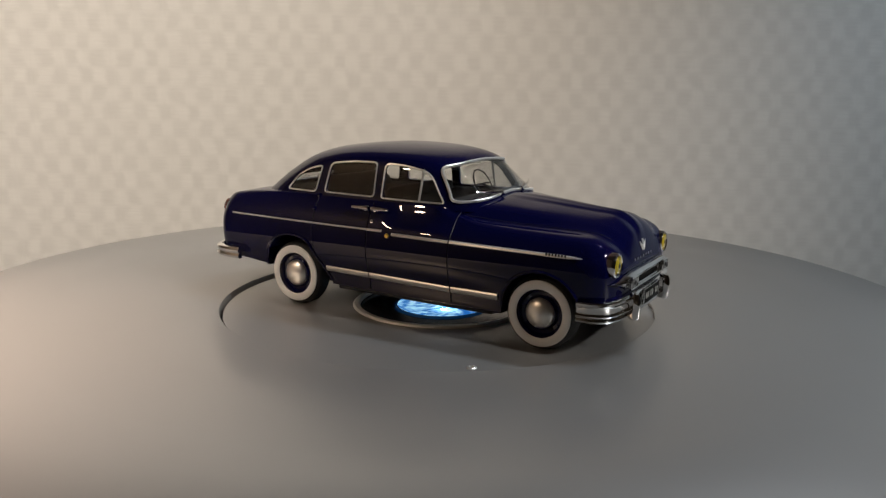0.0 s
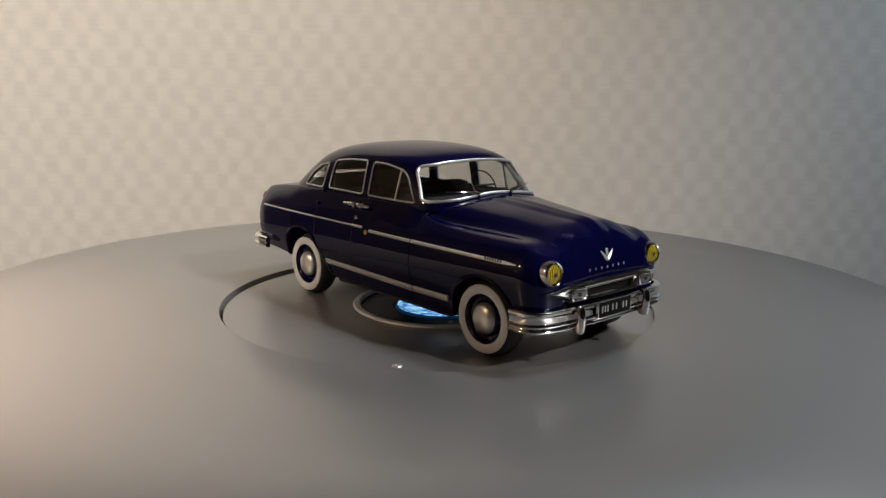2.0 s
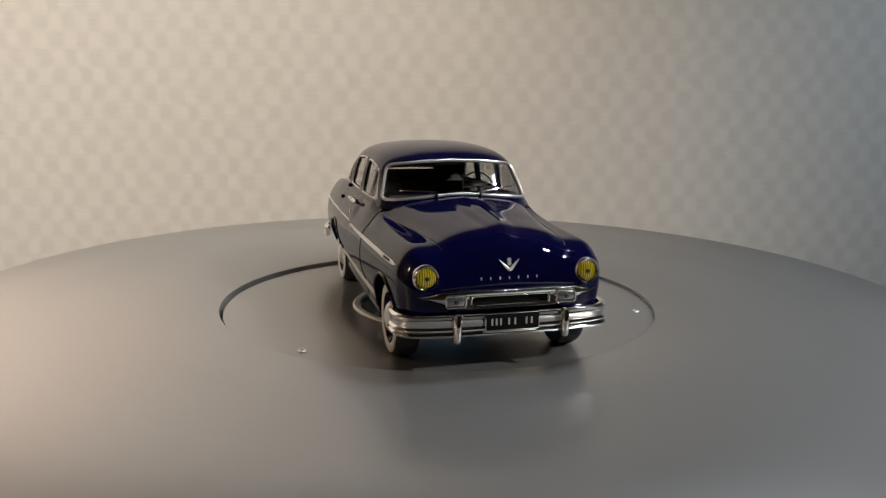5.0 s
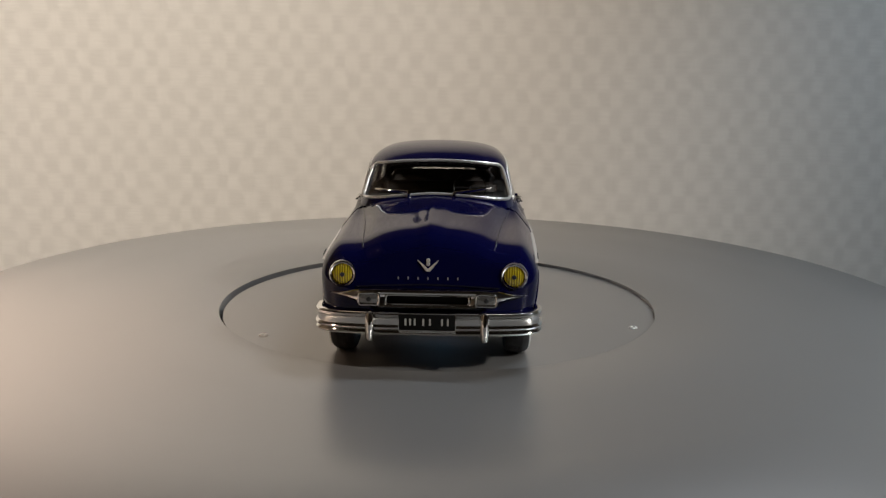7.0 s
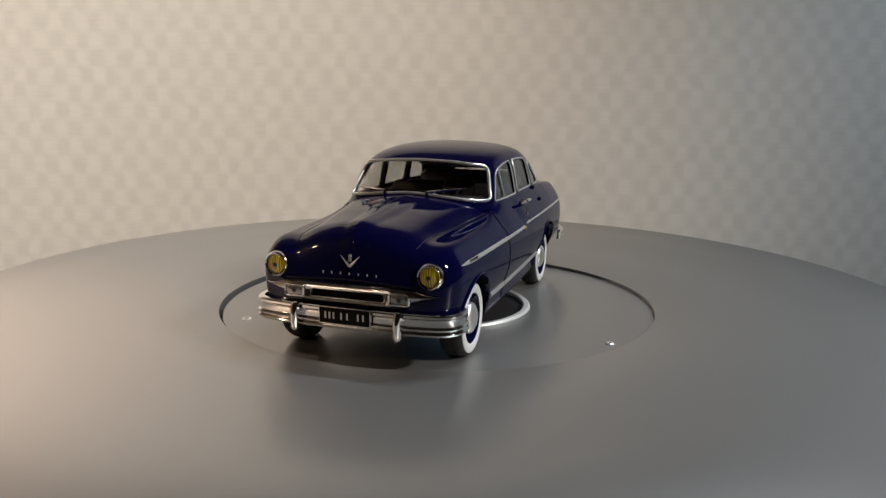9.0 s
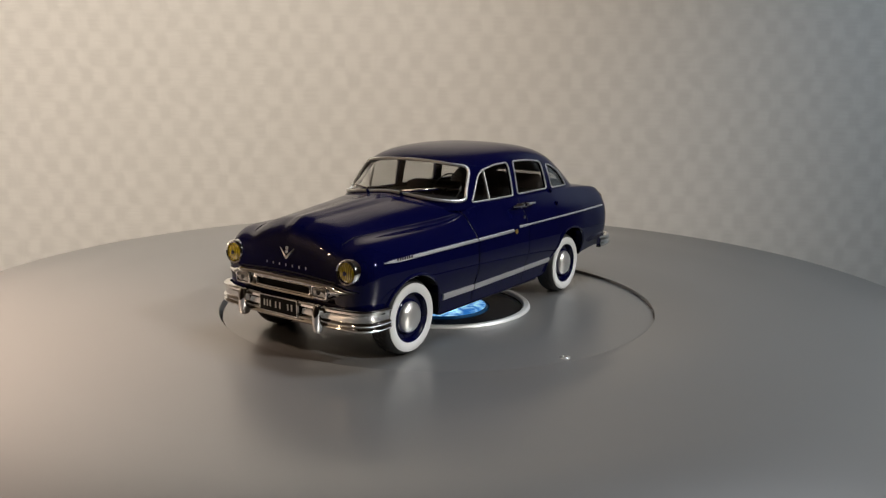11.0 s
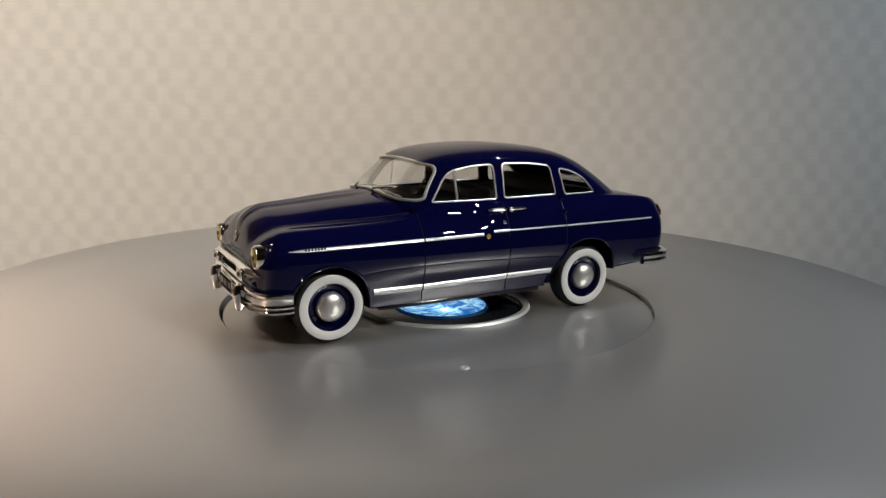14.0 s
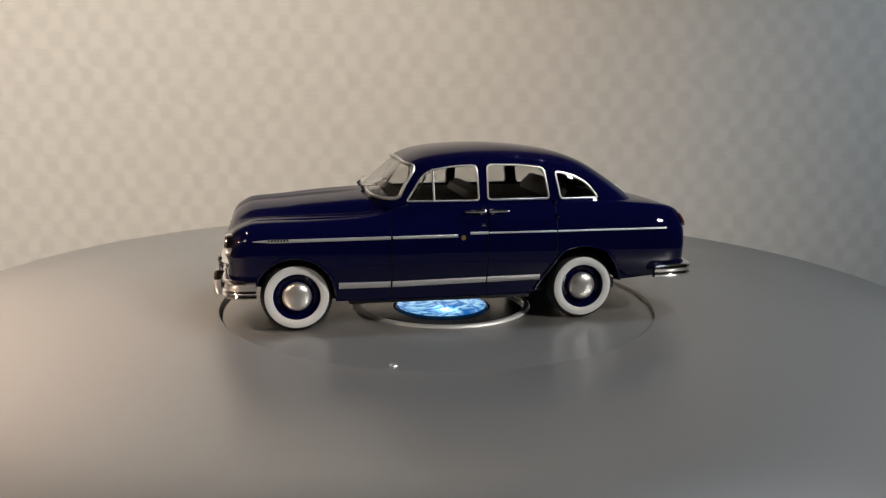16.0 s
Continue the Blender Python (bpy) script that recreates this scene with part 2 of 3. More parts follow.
def spline(points, per, closed=False):
    """Catmull-Rom through points, with per samples on each stretch."""
    pts = [Vector(p) for p in points]
    n = len(pts)
    out = []
    for i in range(n if closed else n - 1):
        p1, p2 = pts[i], pts[(i + 1) % n]
        p0 = pts[(i - 1) % n] if closed or i else p1 * 2 - p2
        p3 = pts[(i + 2) % n] if closed or i < n - 2 else p2 * 2 - p1
        for k in range(per):
            u = k / per
            out.append(0.5 * (2 * p1 + (p2 - p0) * u + (2 * p0 - 5 * p1 + 4 * p2 - p3) * u * u + (3 * p1 - p0 - 3 * p2 + p3) * u ** 3))
    if not closed:
        out.append(pts[-1])
    return out


def rounded(corners, radius, per=5):
    """A closed outline of 2D corners, each rounded off by its radius."""
    out = []
    n = len(corners)
    for i in range(n):
        p = Vector(corners[i])
        a, b = Vector(corners[i - 1]) - p, Vector(corners[(i + 1) % n]) - p
        r = radius[i] if isinstance(radius, (list, tuple)) else radius
        r = min(r, 0.45 * a.length, 0.45 * b.length)
        s, e = p + a.normalized() * r, p + b.normalized() * r
        for k in range(per + 1):
            u = k / per
            out.append((1 - u) ** 2 * s + 2 * u * (1 - u) * p + u * u * e)
    return out


def resample(outline, step):
    """Points at even steps along a closed 2D outline."""
    pts = [Vector(p) for p in outline]
    out = []
    for a, b in zip(pts, pts[1:] + pts[:1]):
        k = max(1, round((b - a).length / step))
        out += [a.lerp(b, i / k) for i in range(k)]
    return out


# ---- the setting ----
def slab(name, lo, hi, mat, label, bevel=0.0):
    size = [(b - a) * 1000 for a, b in zip(lo, hi)]
    at = [(a + b) * 500 for a, b in zip(lo, hi)]
    ob = part(name, block(size, (0, 0, 0), bevel), mat)
    ob.matrix_basis = Matrix.Translation(Vector(at) * MM)
    return tagged(ob, label, kind="structure")


slab("wall_north", (-0.92, 0.34, -0.80), (1.6, 0.44, 1.80), PAPER, "off-white embossed wallpaper with soft woven checks")
slab("wall_south", (-0.92, -1.70, -0.80), (1.6, -1.60, 1.80), PLAIN, "plain dim wall behind the camera")
# the west wall is out of view, set close and pale as a warm reflector
slab("wall_west", (-1.02, -1.70, -0.80), (-0.92, 0.44, 1.80), PALE, "unseen pale side wall, added to reflect warm light onto the car")
slab("wall_east", (1.60, -1.70, -0.80), (1.70, 0.44, 1.80), PLAIN, "plain dim side wall")
slab("ceiling", (-1.02, -1.7, 1.80), (1.7, 0.44, 1.90), PLAIN, "plain ceiling above the turntable")
slab("floor", (-1.02, -1.7, -0.90), (1.7, 0.44, -0.80), WOOD, "dark floor of the room")


# ---- the turntable ----
STAND_R, WELL_R, STEP = 118.9, 50.9, 0.80


def build_stand():
    """The fixed grey disc, with a shallow well for the turning plate, on its column."""
    ob = new("turntable_stand")
    tagged(ob, "round grey satin display stand with a shallow well", "turntable")
    cx, cy = -1.8, 11.0
    wx, wy = -1.0, 1.2
    n = 160
    bm = bmesh.new()
    rings = []
    for r, z, u in ((WELL_R - 0.2, -3.0, 0), (WELL_R - 0.2, STEP - 0.15, 0), (WELL_R - 0.15, STEP - 0.03, 0), (WELL_R - 0.05, STEP, 0), (70, STEP, 0.3), (92, STEP, 0.7),
                    (STAND_R - 0.6, STEP, 1), (STAND_R - 0.15, STEP - 0.2, 1), (STAND_R, STEP - 0.7, 1), (STAND_R, -6, 1), (STAND_R - 2, -7, 1), (60, -8, 0.5)):
        x0, y0 = wx + (cx - wx) * u, wy + (cy - wy) * u
        rings.append([(x0 + r * math.cos(2 * math.pi * k / n), y0 + r * math.sin(2 * math.pi * k / n), z) for k in range(n)])
    loft(rings, True, False, bm)
    part("disc", bm, PLATE, ob)
    part("column", lathe([(58, -8), (58, -30), (75, -60), (95, -795), (95, -800)], n=64), BLACK, ob, "black column under the disc")
    return ob


def build_plate():
    """The turning plate: recessed grey disc with a bright ring round its centre hole and two screws."""
    ob = new("turning_plate")
    tagged(ob, "turning grey plate with a bright metal ring and small screws", "turntable")
    part("plate_disc", lathe([(21.2, -3.0), (21.2, -0.05), (21.35, 0), (35, 0), (WELL_R - 0.35, 0), (WELL_R - 0.32, -0.05), (WELL_R - 0.32, -3.0)], n=160, closed=True), PLATE, ob)
    ring = lathe([(19.5, -2.4), (19.5, 0.2), (19.7, 0.40), (20.7, 0.42), (21.1, 0.1), (21.15, -0.05), (21.15, -2.4)], n=120, closed=True)
    part("ring", ring, RING, ob, "bright turned metal ring round the centre")
    for a in (208.3, 326.9):
        x, y = 45.6 * math.cos(radians(a)), 45.6 * math.sin(radians(a))
        part("screw", lathe([(1.0, -0.5), (1.0, 0.08), (0.85, 0.22), (0.6, 0.28), (0.45, 0.26), (0.38, 0.08), (0.001, 0.06)], n=24), CAP, ob, "small bright countersunk screw", at=(x, y, 0))
    return ob


def build_light():
    """The lit centre: a clear blue puck in a black cup."""
    ob = new("centre_light")
    tagged(ob, "round blue lit plastic centre in a black cup", "light")
    part("cup", lathe([(19.4, -0.45), (19.2, -0.62), (11.6, -0.75), (11.4, -2.9), (19.4, -2.9)], n=72, closed=True), GLOSSBLACK, ob, "glossy black cup")
    part("puck", lathe([(11.1, -2.8), (11.1, -0.6), (10.95, -0.42), (10.6, -0.38)], n=72), PUCKSIDE, ob)
    part("glow_disc", lathe([(10.6, -0.45), (10.6, -0.34), (8.0, -0.30), (0.001, -0.26)], n=72), GLOW, ob, "swirled glowing blue plastic")
    part("core", lathe([(0.8, -0.3), (0.7, -0.22), (0.4, -0.17), (0.001, -0.15)], n=32), BRIGHT, ob, "bright white-blue LED", at=(0.6, -5.0, 0))
    return ob


stand = build_stand()
plate = build_plate()
light = build_light()


# ---- the car: a 1:43 saloon, x forward, y to its left, z up, in millimetres ----
from mathutils.bvhtree import BVHTree

STATIONS = (44, 40, 34, 28, 22, 16, 12, 6, 0, -24, -36, -42, -48, -53, -56)


def row(*values):
    return smooth_line(list(zip(STATIONS, values)))


TOP = row(25.9, 25.9, 26.3, 26.95, 27.5, 28.1, 27.8, 26.5, 26.4, 26.4, 26.4, 26.3, 25.8, 25.0, 24.2)
HOOD_Y = row(8.6, 8.8, 9.6, 10.4, 11.3, 12.4, 13.2, 15.0, 15.5, 15.5, 15.0, 14.0, 12.5, 11.5, 10.5)
HOOD_Z = row(24.5, 24.6, 25.0, 25.6, 26.1, 26.6, 26.7, 26.4, 26.38, 26.38, 26.3, 26.1, 25.6, 24.8, 24.0)
DIP_Y = row(12.2, 12.4, 13.0, 13.6, 14.4, 15.4, 16.2, 16.9, 16.9, 16.9, 16.4, 15.9, 15.3, 14.8, 14.3)
DIP_Z = row(22.95, 23.1, 23.3, 23.5, 23.75, 24.15, 24.9, 26.2, 26.3, 26.3, 26.15, 25.9, 25.4, 24.7, 23.8)
CROWN_Y = row(16.4, 16.6, 16.9, 17.1, 17.3, 17.6, 17.7, 17.6, 17.6, 17.6, 17.4, 17.2, 17.0, 16.8, 16.5)
CROWN_Z = row(22.3, 22.5, 22.7, 22.85, 23.05, 23.45, 24.2, 25.8, 26.0, 26.0, 25.85, 25.5, 25.0, 24.3, 23.4)
WIDE = row(19.2, 19.6, 20.1, 20.4, 20.7, 20.9, 21.0, 21.0, 21.0, 20.9, 20.7, 20.5, 20.3, 19.9, 19.5)
FOOT = row(18.4, 18.8, 19.2, 19.5, 19.6, 19.6, 19.6, 19.6, 19.6, 19.3, 19.1, 18.9, 18.7, 18.5, 18.3)
BOTTOM = row(8.4, 8.2, 7.2, 6.4, 6.2, 6.2, 6.2, 6.2, 6.2, 6.5, 8.2, 8.6, 9.0, 9.2, 9.4)
NOSE_Z = smooth_line([(-57.5, 0.42), (-57.35, 0.68), (-56.9, 0.85), (-56.1, 0.94), (-55, 0.98), (-53, 1), (-50, 1), (38, 1), (40.2, 0.985), (41.7, 0.93), (43.6, 0.81), (44.6, 0.66), (45.1, 0.45), (45.35, 0.25)])
NOSE_Y = smooth_line([(-57.5, 0.55), (-57.35, 0.76), (-56.9, 0.87), (-56.1, 0.935), (-55, 0.97), (-53, 0.995), (-50, 1), (38, 1), (41, 0.995), (42.5, 0.975), (43.7, 0.94), (44.6, 0.87), (45.1, 0.76), (45.35, 0.62)])


def step(a, b, v):
    v = min(max((v - a) / (b - a), 0.0), 1.0)
    return v * v * (3 - 2 * v)


def section(x):
    """Half of the body's cross-section at x, from the top's middle down to the floor's."""
    zt, yh, zh, yv, zv, yf, zf = (f(x) for f in (TOP, HOOD_Y, HOOD_Z, DIP_Y, DIP_Z, CROWN_Y, CROWN_Z))
    w, ft, zb = WIDE(x), FOOT(x), BOTTOM(x)
    pts = [(0, zt), (0.55 * yh, zt - 0.28 * (zt - zh)), (yh, zh), (yv, zv), (yf, zf), (yf + 0.72 * (w - yf), 17.6 + 0.52 * (zf - 17.6)), (w, 17.6), (w - 0.15, 13.5),
           (ft, 9.6), (ft - 0.5, zb + 0.4), (ft - 1.2, zb), (ft * 0.6, zb), (0, zb)]
    out = []
    line = spline([(0, y, z) for y, z in pts], 8)
    fade = step(13, 24, x)
    ledge = 0.55 * step(-5, -1.5, x) * (1 - step(10, 16, x))
    band = 2.0 + 1.6 * (1 - step(18, 44, x))
    for p in line:
        y, z = p.y, p.z
        if fade and z > 17:
            z += fade * (0.36 * (1 - step(band - 0.8, band + 0.8, abs(y))) + 0.22 * math.exp(-(y / 0.55) ** 2))
        if ledge and y > 15:
            y -= ledge * step(20.9, 22.2, z) * (1 - step(24.3, 26, z))
        ky, kz = NOSE_Y(x), NOSE_Z(x)
        if z > 14.5:
            z = 14.5 + (z - 14.5) * kz
        else:
            z = 14.5 + (z - 14.5) * (0.9 + 0.1 * kz)
        out.append((y * ky, z))
    return out


def body_rings():
    xs = [-57.5, -57.43, -57.3, -57.1, -56.8, -56.4, -55.9, -55.2, -54.4, -53, -51.5] + list(np.arange(-50, 38, 1.6)) + [38, 39, 40, 40.8, 41.6, 42.4, 43, 43.5, 44, 44.4, 44.7, 44.95, 45.15, 45.27, 45.35]
    rings = []
    for x in xs:
        half = section(float(x))
        if x < -50:
            x = -50 + (x + 50) * 0.9
        rings.append([(x, y, z) for y, z in half] + [(x, -y, z) for y, z in half[-2:0:-1]])
    return rings


def raised(table):
    """The roof table with its upper levels a little higher."""
    return [(z + 0.55 * step(31, 36.5, z), v) for z, v in table]


ROOF_W = smooth_line(raised([(25.4, 17.75), (26.8, 17.25), (30, 16.6), (33, 15.85), (34.3, 15.2), (35.5, 13.9), (36.4, 11.8), (37.05, 8.9), (37.4, 6.0), (37.6, 3.0), (37.68, 0.5)]))
ROOF_F = smooth_line(raised([(25.4, 17.4), (28.2, 15.4), (32.2, 10.9), (34.6, 7.8), (35.8, 5.4), (36.7, 2.0), (37.25, -2.5), (37.55, -7), (37.68, -10.4)]))
ROOF_R = smooth_line(raised([(25.4, -47.3), (26.5, -45.9), (31.2, -39.4), (34.4, -33.3), (36.2, -27.2), (37.05, -21.2), (37.45, -16.3), (37.68, -11.8)]))
ROOF_NF = smooth_line(raised([(25.4, 4.6), (28, 4.6), (33, 4.6), (34.6, 4.0), (36, 3.0), (37.68, 2.2)]))
ROOF_NR = smooth_line(raised([(25.4, 4.4), (30, 4.1), (34, 3.5), (37.68, 2.3)]))
ROOF_X = -11.0


def cabin_ring(z, inset=0.0):
    """The cabin's outline in plan at height z."""
    w, f, r = ROOF_W(z) - inset, ROOF_F(z) - ROOF_X - inset, ROOF_X - ROOF_R(z) - inset
    quarter = {}
    for key, a, n in (("f", max(f, 0.2), ROOF_NF(z)), ("r", max(r, 0.2), ROOF_NR(z))):
        fine = []
        for k in range(241):
            p = 0.5 * math.pi * k / 240
            fine.append(Vector((a * math.cos(p) ** (2 / n), max(w, 0.1) * math.sin(p) ** (2 / n))))
        run = [0.0]
        for p, q in zip(fine, fine[1:]):
            run.append(run[-1] + (q - p).length)
        even = np.linspace(0, run[-1], 33)
        quarter[key] = [Vector((float(np.interp(s, run, [p.x for p in fine])), float(np.interp(s, run, [p.y for p in fine])))) for s in even]
    f, r = quarter["f"], quarter["r"]
    ring = [(ROOF_X + p.x, p.y, z) for p in f]
    ring += [(ROOF_X - p.x, p.y, z) for p in r[::-1][1:]]
    ring += [(ROOF_X - p.x, -p.y, z) for p in r[1:]]
    ring += [(ROOF_X + p.x, -p.y, z) for p in f[::-1][1:-1]]
    return ring


ROOF_LEVELS = list(np.arange(25.4, 33, 0.6)) + [33, 33.5, 34, 34.4, 34.8, 35.2, 35.5, 35.8, 36.1, 36.35, 36.6, 36.8, 37.0, 37.15, 37.3, 37.4, 37.5, 37.58, 37.64, 37.68]
ROOF_LEVELS = [z + 0.55 * step(31, 36.5, z) for z in ROOF_LEVELS]


def solid(bm, name):
    bmesh.ops.recalc_face_normals(bm, faces=bm.faces)
    me = bpy.data.meshes.new(name)
    bm.to_mesh(me)
    bm.free()
    return new(name, me)


def carve(ob, cutters):
    """Subtracts the cutters from ob; returns the mesh and removes the helpers."""
    for c in cutters:
        m = ob.modifiers.new("cut", "BOOLEAN")
        m.operation, m.object, m.solver = "DIFFERENCE", c, "EXACT"
    bpy.context.view_layer.update()
    me = bpy.data.meshes.new_from_object(ob.evaluated_get(bpy.context.evaluated_depsgraph_get()))
    for o in (ob, *cutters):
        old = o.data
        bpy.data.objects.remove(o)
        bpy.data.meshes.remove(old)
    return me


def keep_shape(me, tree, faces):
    """Gives a carved mesh the fair normals of the surface that it was carved from."""
    out = []
    for poly in me.polygons:
        for li in poly.loop_indices:
            co = me.vertices[me.loops[li].vertex_index].co
            near, n, index, d = tree.find_nearest(co)
            fair = poly.normal
            if d is not None and d < 0.02:
                vs = faces[index]
                weights = [1 / ((co - p).length + 1e-4) ** 2 for p, _ in vs]
                mean = sum((q * w for (_, q), w in zip(vs, weights)), Vector()).normalized()
                if mean.dot(poly.normal) > 0.8:
                    fair = mean
            out.append(tuple(fair))
        poly.use_smooth = True
    me.normals_split_custom_set(out)


def surface(bm):
    """The tree of a mesh for casting rays, and each face's corners with their normals."""
    bmesh.ops.recalc_face_normals(bm, faces=bm.faces)
    bm.normal_update()
    bm.faces.ensure_lookup_table()
    faces = [[(v.co.copy(), v.normal.copy()) for v in f.verts] for f in bm.faces]
    return BVHTree.FromBMesh(bm), faces


body_bm = loft(body_rings())
BODY_TREE, BODY_FACES = surface(body_bm)
cabin_bm = loft([cabin_ring(z) for z in ROOF_LEVELS])
CABIN_TREE, CABIN_FACES = surface(cabin_bm)


def hit(origin, way, trees=None):
    best = None
    for tree in trees or (BODY_TREE, CABIN_TREE):
        p, n, _, d = tree.ray_cast(Vector(origin), Vector(way))
        if p is not None and (best is None or d < best[2]):
            best = (p, n, d)
    return best


def on_side(x, z, lift=0.0, side=1, trees=None):
    """The point of the flank at x, z, lifted off it."""
    h = hit((x, 60 * side, z), (0, -side, 0), trees)
    if h is None:
        return Vector((x, 15 * side, z))
    n = h[1] if h[1].y * side > 0 else -h[1]
    return h[0] + n * lift


def on_front(y, z, lift=0.0, trees=None):
    h = hit((80, y, z), (-1, 0, 0), trees)
    if h is None:
        return Vector((44, y, z))
    n = h[1] if h[1].x > 0 else -h[1]
    return h[0] + n * lift


def on_rear(y, z, lift=0.0, trees=None):
    h = hit((-90, y, z), (1, 0, 0), trees)
    if h is None:
        return Vector((-44, y, z))
    n = h[1] if h[1].x < 0 else -h[1]
    return h[0] + n * lift


def on_top(x, y, lift=0.0, trees=None):
    h = hit((x, y, 80), (0, 0, -1), trees)
    n = h[1] if h[1].z > 0 else -h[1]
    return h[0] + n * lift


# the outlines of the openings, in side view (x, z) and front view (y, z)
FRONT_WINDOW = rounded([(8.0, 26.75), (3.9, 32.9), (-2.0, 34.0), (-7.3, 34.2), (-7.6, 26.8)], [0.5, 2.2, 2.0, 1.1, 0.7])
REAR_WINDOW = rounded([(-9.6, 26.9), (-9.6, 34.3), (-16.5, 34.2), (-22.4, 33.5), (-23.5, 27.0)], [0.9, 1.1, 2.0, 1.1, 0.9])
QUARTER_WINDOW = rounded([(-26.1, 26.9), (-25.0, 32.8), (-29.0, 32.0), (-32.6, 30.2), (-35.2, 26.9)], [0.9, 1.0, 1.5, 1.5, 0.8])
SCREEN = rounded([(-16.0, 27.1), (-15.2, 30.2), (-14.0, 34.0), (-7.0, 34.75), (0, 34.95), (7.0, 34.75), (14.0, 34.0), (15.2, 30.2), (16.0, 27.1), (9, 27.9), (0, 28.6), (-9, 27.9)],
                 [0.9, 2.0, 1.5, 2, 2, 2, 1.5, 2.0, 0.9, 3, 3, 3])
REAR_SCREEN = rounded([(-9.5, 27.0), (-9.0, 28.9), (0, 29.1), (9.0, 28.9), (9.5, 27.0)], [0.6, 0.8, 3, 0.8, 0.6])


def prism(outline, axis, lo, hi, name):
    place = (lambda p, d: (p[0], d, p[1])) if axis == "y" else (lambda p, d: (d, p[0], p[1]))
    bm = bmesh.new()
    a = [bm.verts.new(place(p, lo)) for p in outline]
    b = [bm.verts.new(place(p, hi)) for p in outline]
    n = len(outline)
    for i in range(n):
        bm.faces.new((a[i], a[(i + 1) % n], b[(i + 1) % n], b[i]))
    bm.faces.new(a)
    bm.faces.new(b)
    return solid(bm, name)


def clean(outline):
    out = []
    for p in outline:
        if not out or (p - out[-1]).length > 0.02:
            out.append(p)
    return out


def build_cabin(car):
    inner = loft([cabin_ring(z, 0.7) for z in [24.6] + [z for z in ROOF_LEVELS if 25.4 < z < 37.2]] + [cabin_ring(37.25, 1.4)])
    cutters = [solid(inner, "cut")]
    for outline in (FRONT_WINDOW, REAR_WINDOW, QUARTER_WINDOW):
        cutters.append(prism(clean(outline), "y", -30, 30, "cut"))
    cutters.append(prism(clean(SCREEN), "x", -1.0, 40, "cut"))
    cutters.append(prism(clean(REAR_SCREEN), "x", -60, -22, "cut"))
    me = carve(solid(cabin_bm.copy(), "cut"), cutters)
    keep_shape(me, CABIN_TREE, CABIN_FACES)
    me.transform(Matrix.Scale(MM, 4))
    me.materials.clear()
    me.materials.append(PAINT)
    me.name = "roof"
    part("roof", me, PAINT, car)


def arch(cx, cz, rx, rz, lo):
    pts = [(cx + rx * math.cos(a), cz + rz * math.sin(a)) for a in np.linspace(0, math.pi, 25)]
    return [Vector(p) for p in [(cx + rx, lo)] + pts + [(cx - rx, lo)]]


FRONT_ARCH = arch(31.6, 7.6, 8.35, 8.3, 2)
REAR_ARCH = [Vector(p) for p in ((-20.0, 2), (-20.0, 7.0), (-21.6, 9.6), (-23.6, 12.8), (-25.3, 15.4), (-27.6, 16.5), (-30.6, 16.9), (-33.6, 16.5), (-36.2, 15.3), (-38.3, 12.9), (-39.8, 9.6), (-40.6, 8.0), (-40.6, 2))]


def build_body(car):
    cutters = []
    for outline in (FRONT_ARCH, REAR_ARCH):
        for lo, hi in ((11.5, 30), (-30, -11.5)):
            cutters.append(prism(outline, "y", lo, hi, "cut"))
    me = carve(solid(body_bm.copy(), "cut"), cutters)
    keep_shape(me, BODY_TREE, BODY_FACES)
    me.materials.clear()
    me.materials.append(PAINT)
    me.materials.append(VOID)
    for poly in me.polygons:
        c = poly.center
        inside = abs(c.z - 26.4) < 0.25 and -44 < c.x < 12 and abs(c.y) < 16.5 or (8 < c.x <= 15 and c.z > 26.6 and abs(poly.normal.z) > 0.9 and c.x < 11)
        well = abs(c.y) < 17.5 and c.z < 16.3 and abs(poly.normal.z) < 0.999 and (22 < c.x < 41 or -41 < c.x < -19)
        under = poly.normal.z < -0.8 and c.z < 9.6
        if inside or well or under:
            poly.material_index = 1
    me.transform(Matrix.Scale(MM, 4))
    me.name = "body"
    part("body", me, PAINT, car)


def frame_line(outline, view, lift, side=1, stepping=0.7):
    """An outline laid on the cabin's surface."""
    pts = resample(clean(outline), stepping)
    if view == "side":
        return [on_side(p[0], p[1], lift, side, [CABIN_TREE]) for p in pts]
    return [(on_front if view == "front" else on_rear)(p[0], p[1], lift, [CABIN_TREE]) for p in pts]


def pane(outline, view, side=1):
    """A sheet of glass just inside the surface, within an outline."""
    pts = resample(clean(outline), 0.8)
    mid = sum(pts, Vector((0, 0))) / len(pts)
    rings = []
    for s in (1.0, 0.8, 0.6, 0.4, 0.2, 0.02):
        ring = [mid + (p - mid) * s for p in pts]
        rings.append([on_side(p[0], p[1], -0.35, side, [CABIN_TREE]) if view == "side" else (on_front if view == "front" else on_rear)(p[0], p[1], -0.35, [CABIN_TREE]) for p in ring])
    bm = loft(rings, True, False)
    bm.faces.new([v for v in bm.verts][-len(pts):])
    return bm


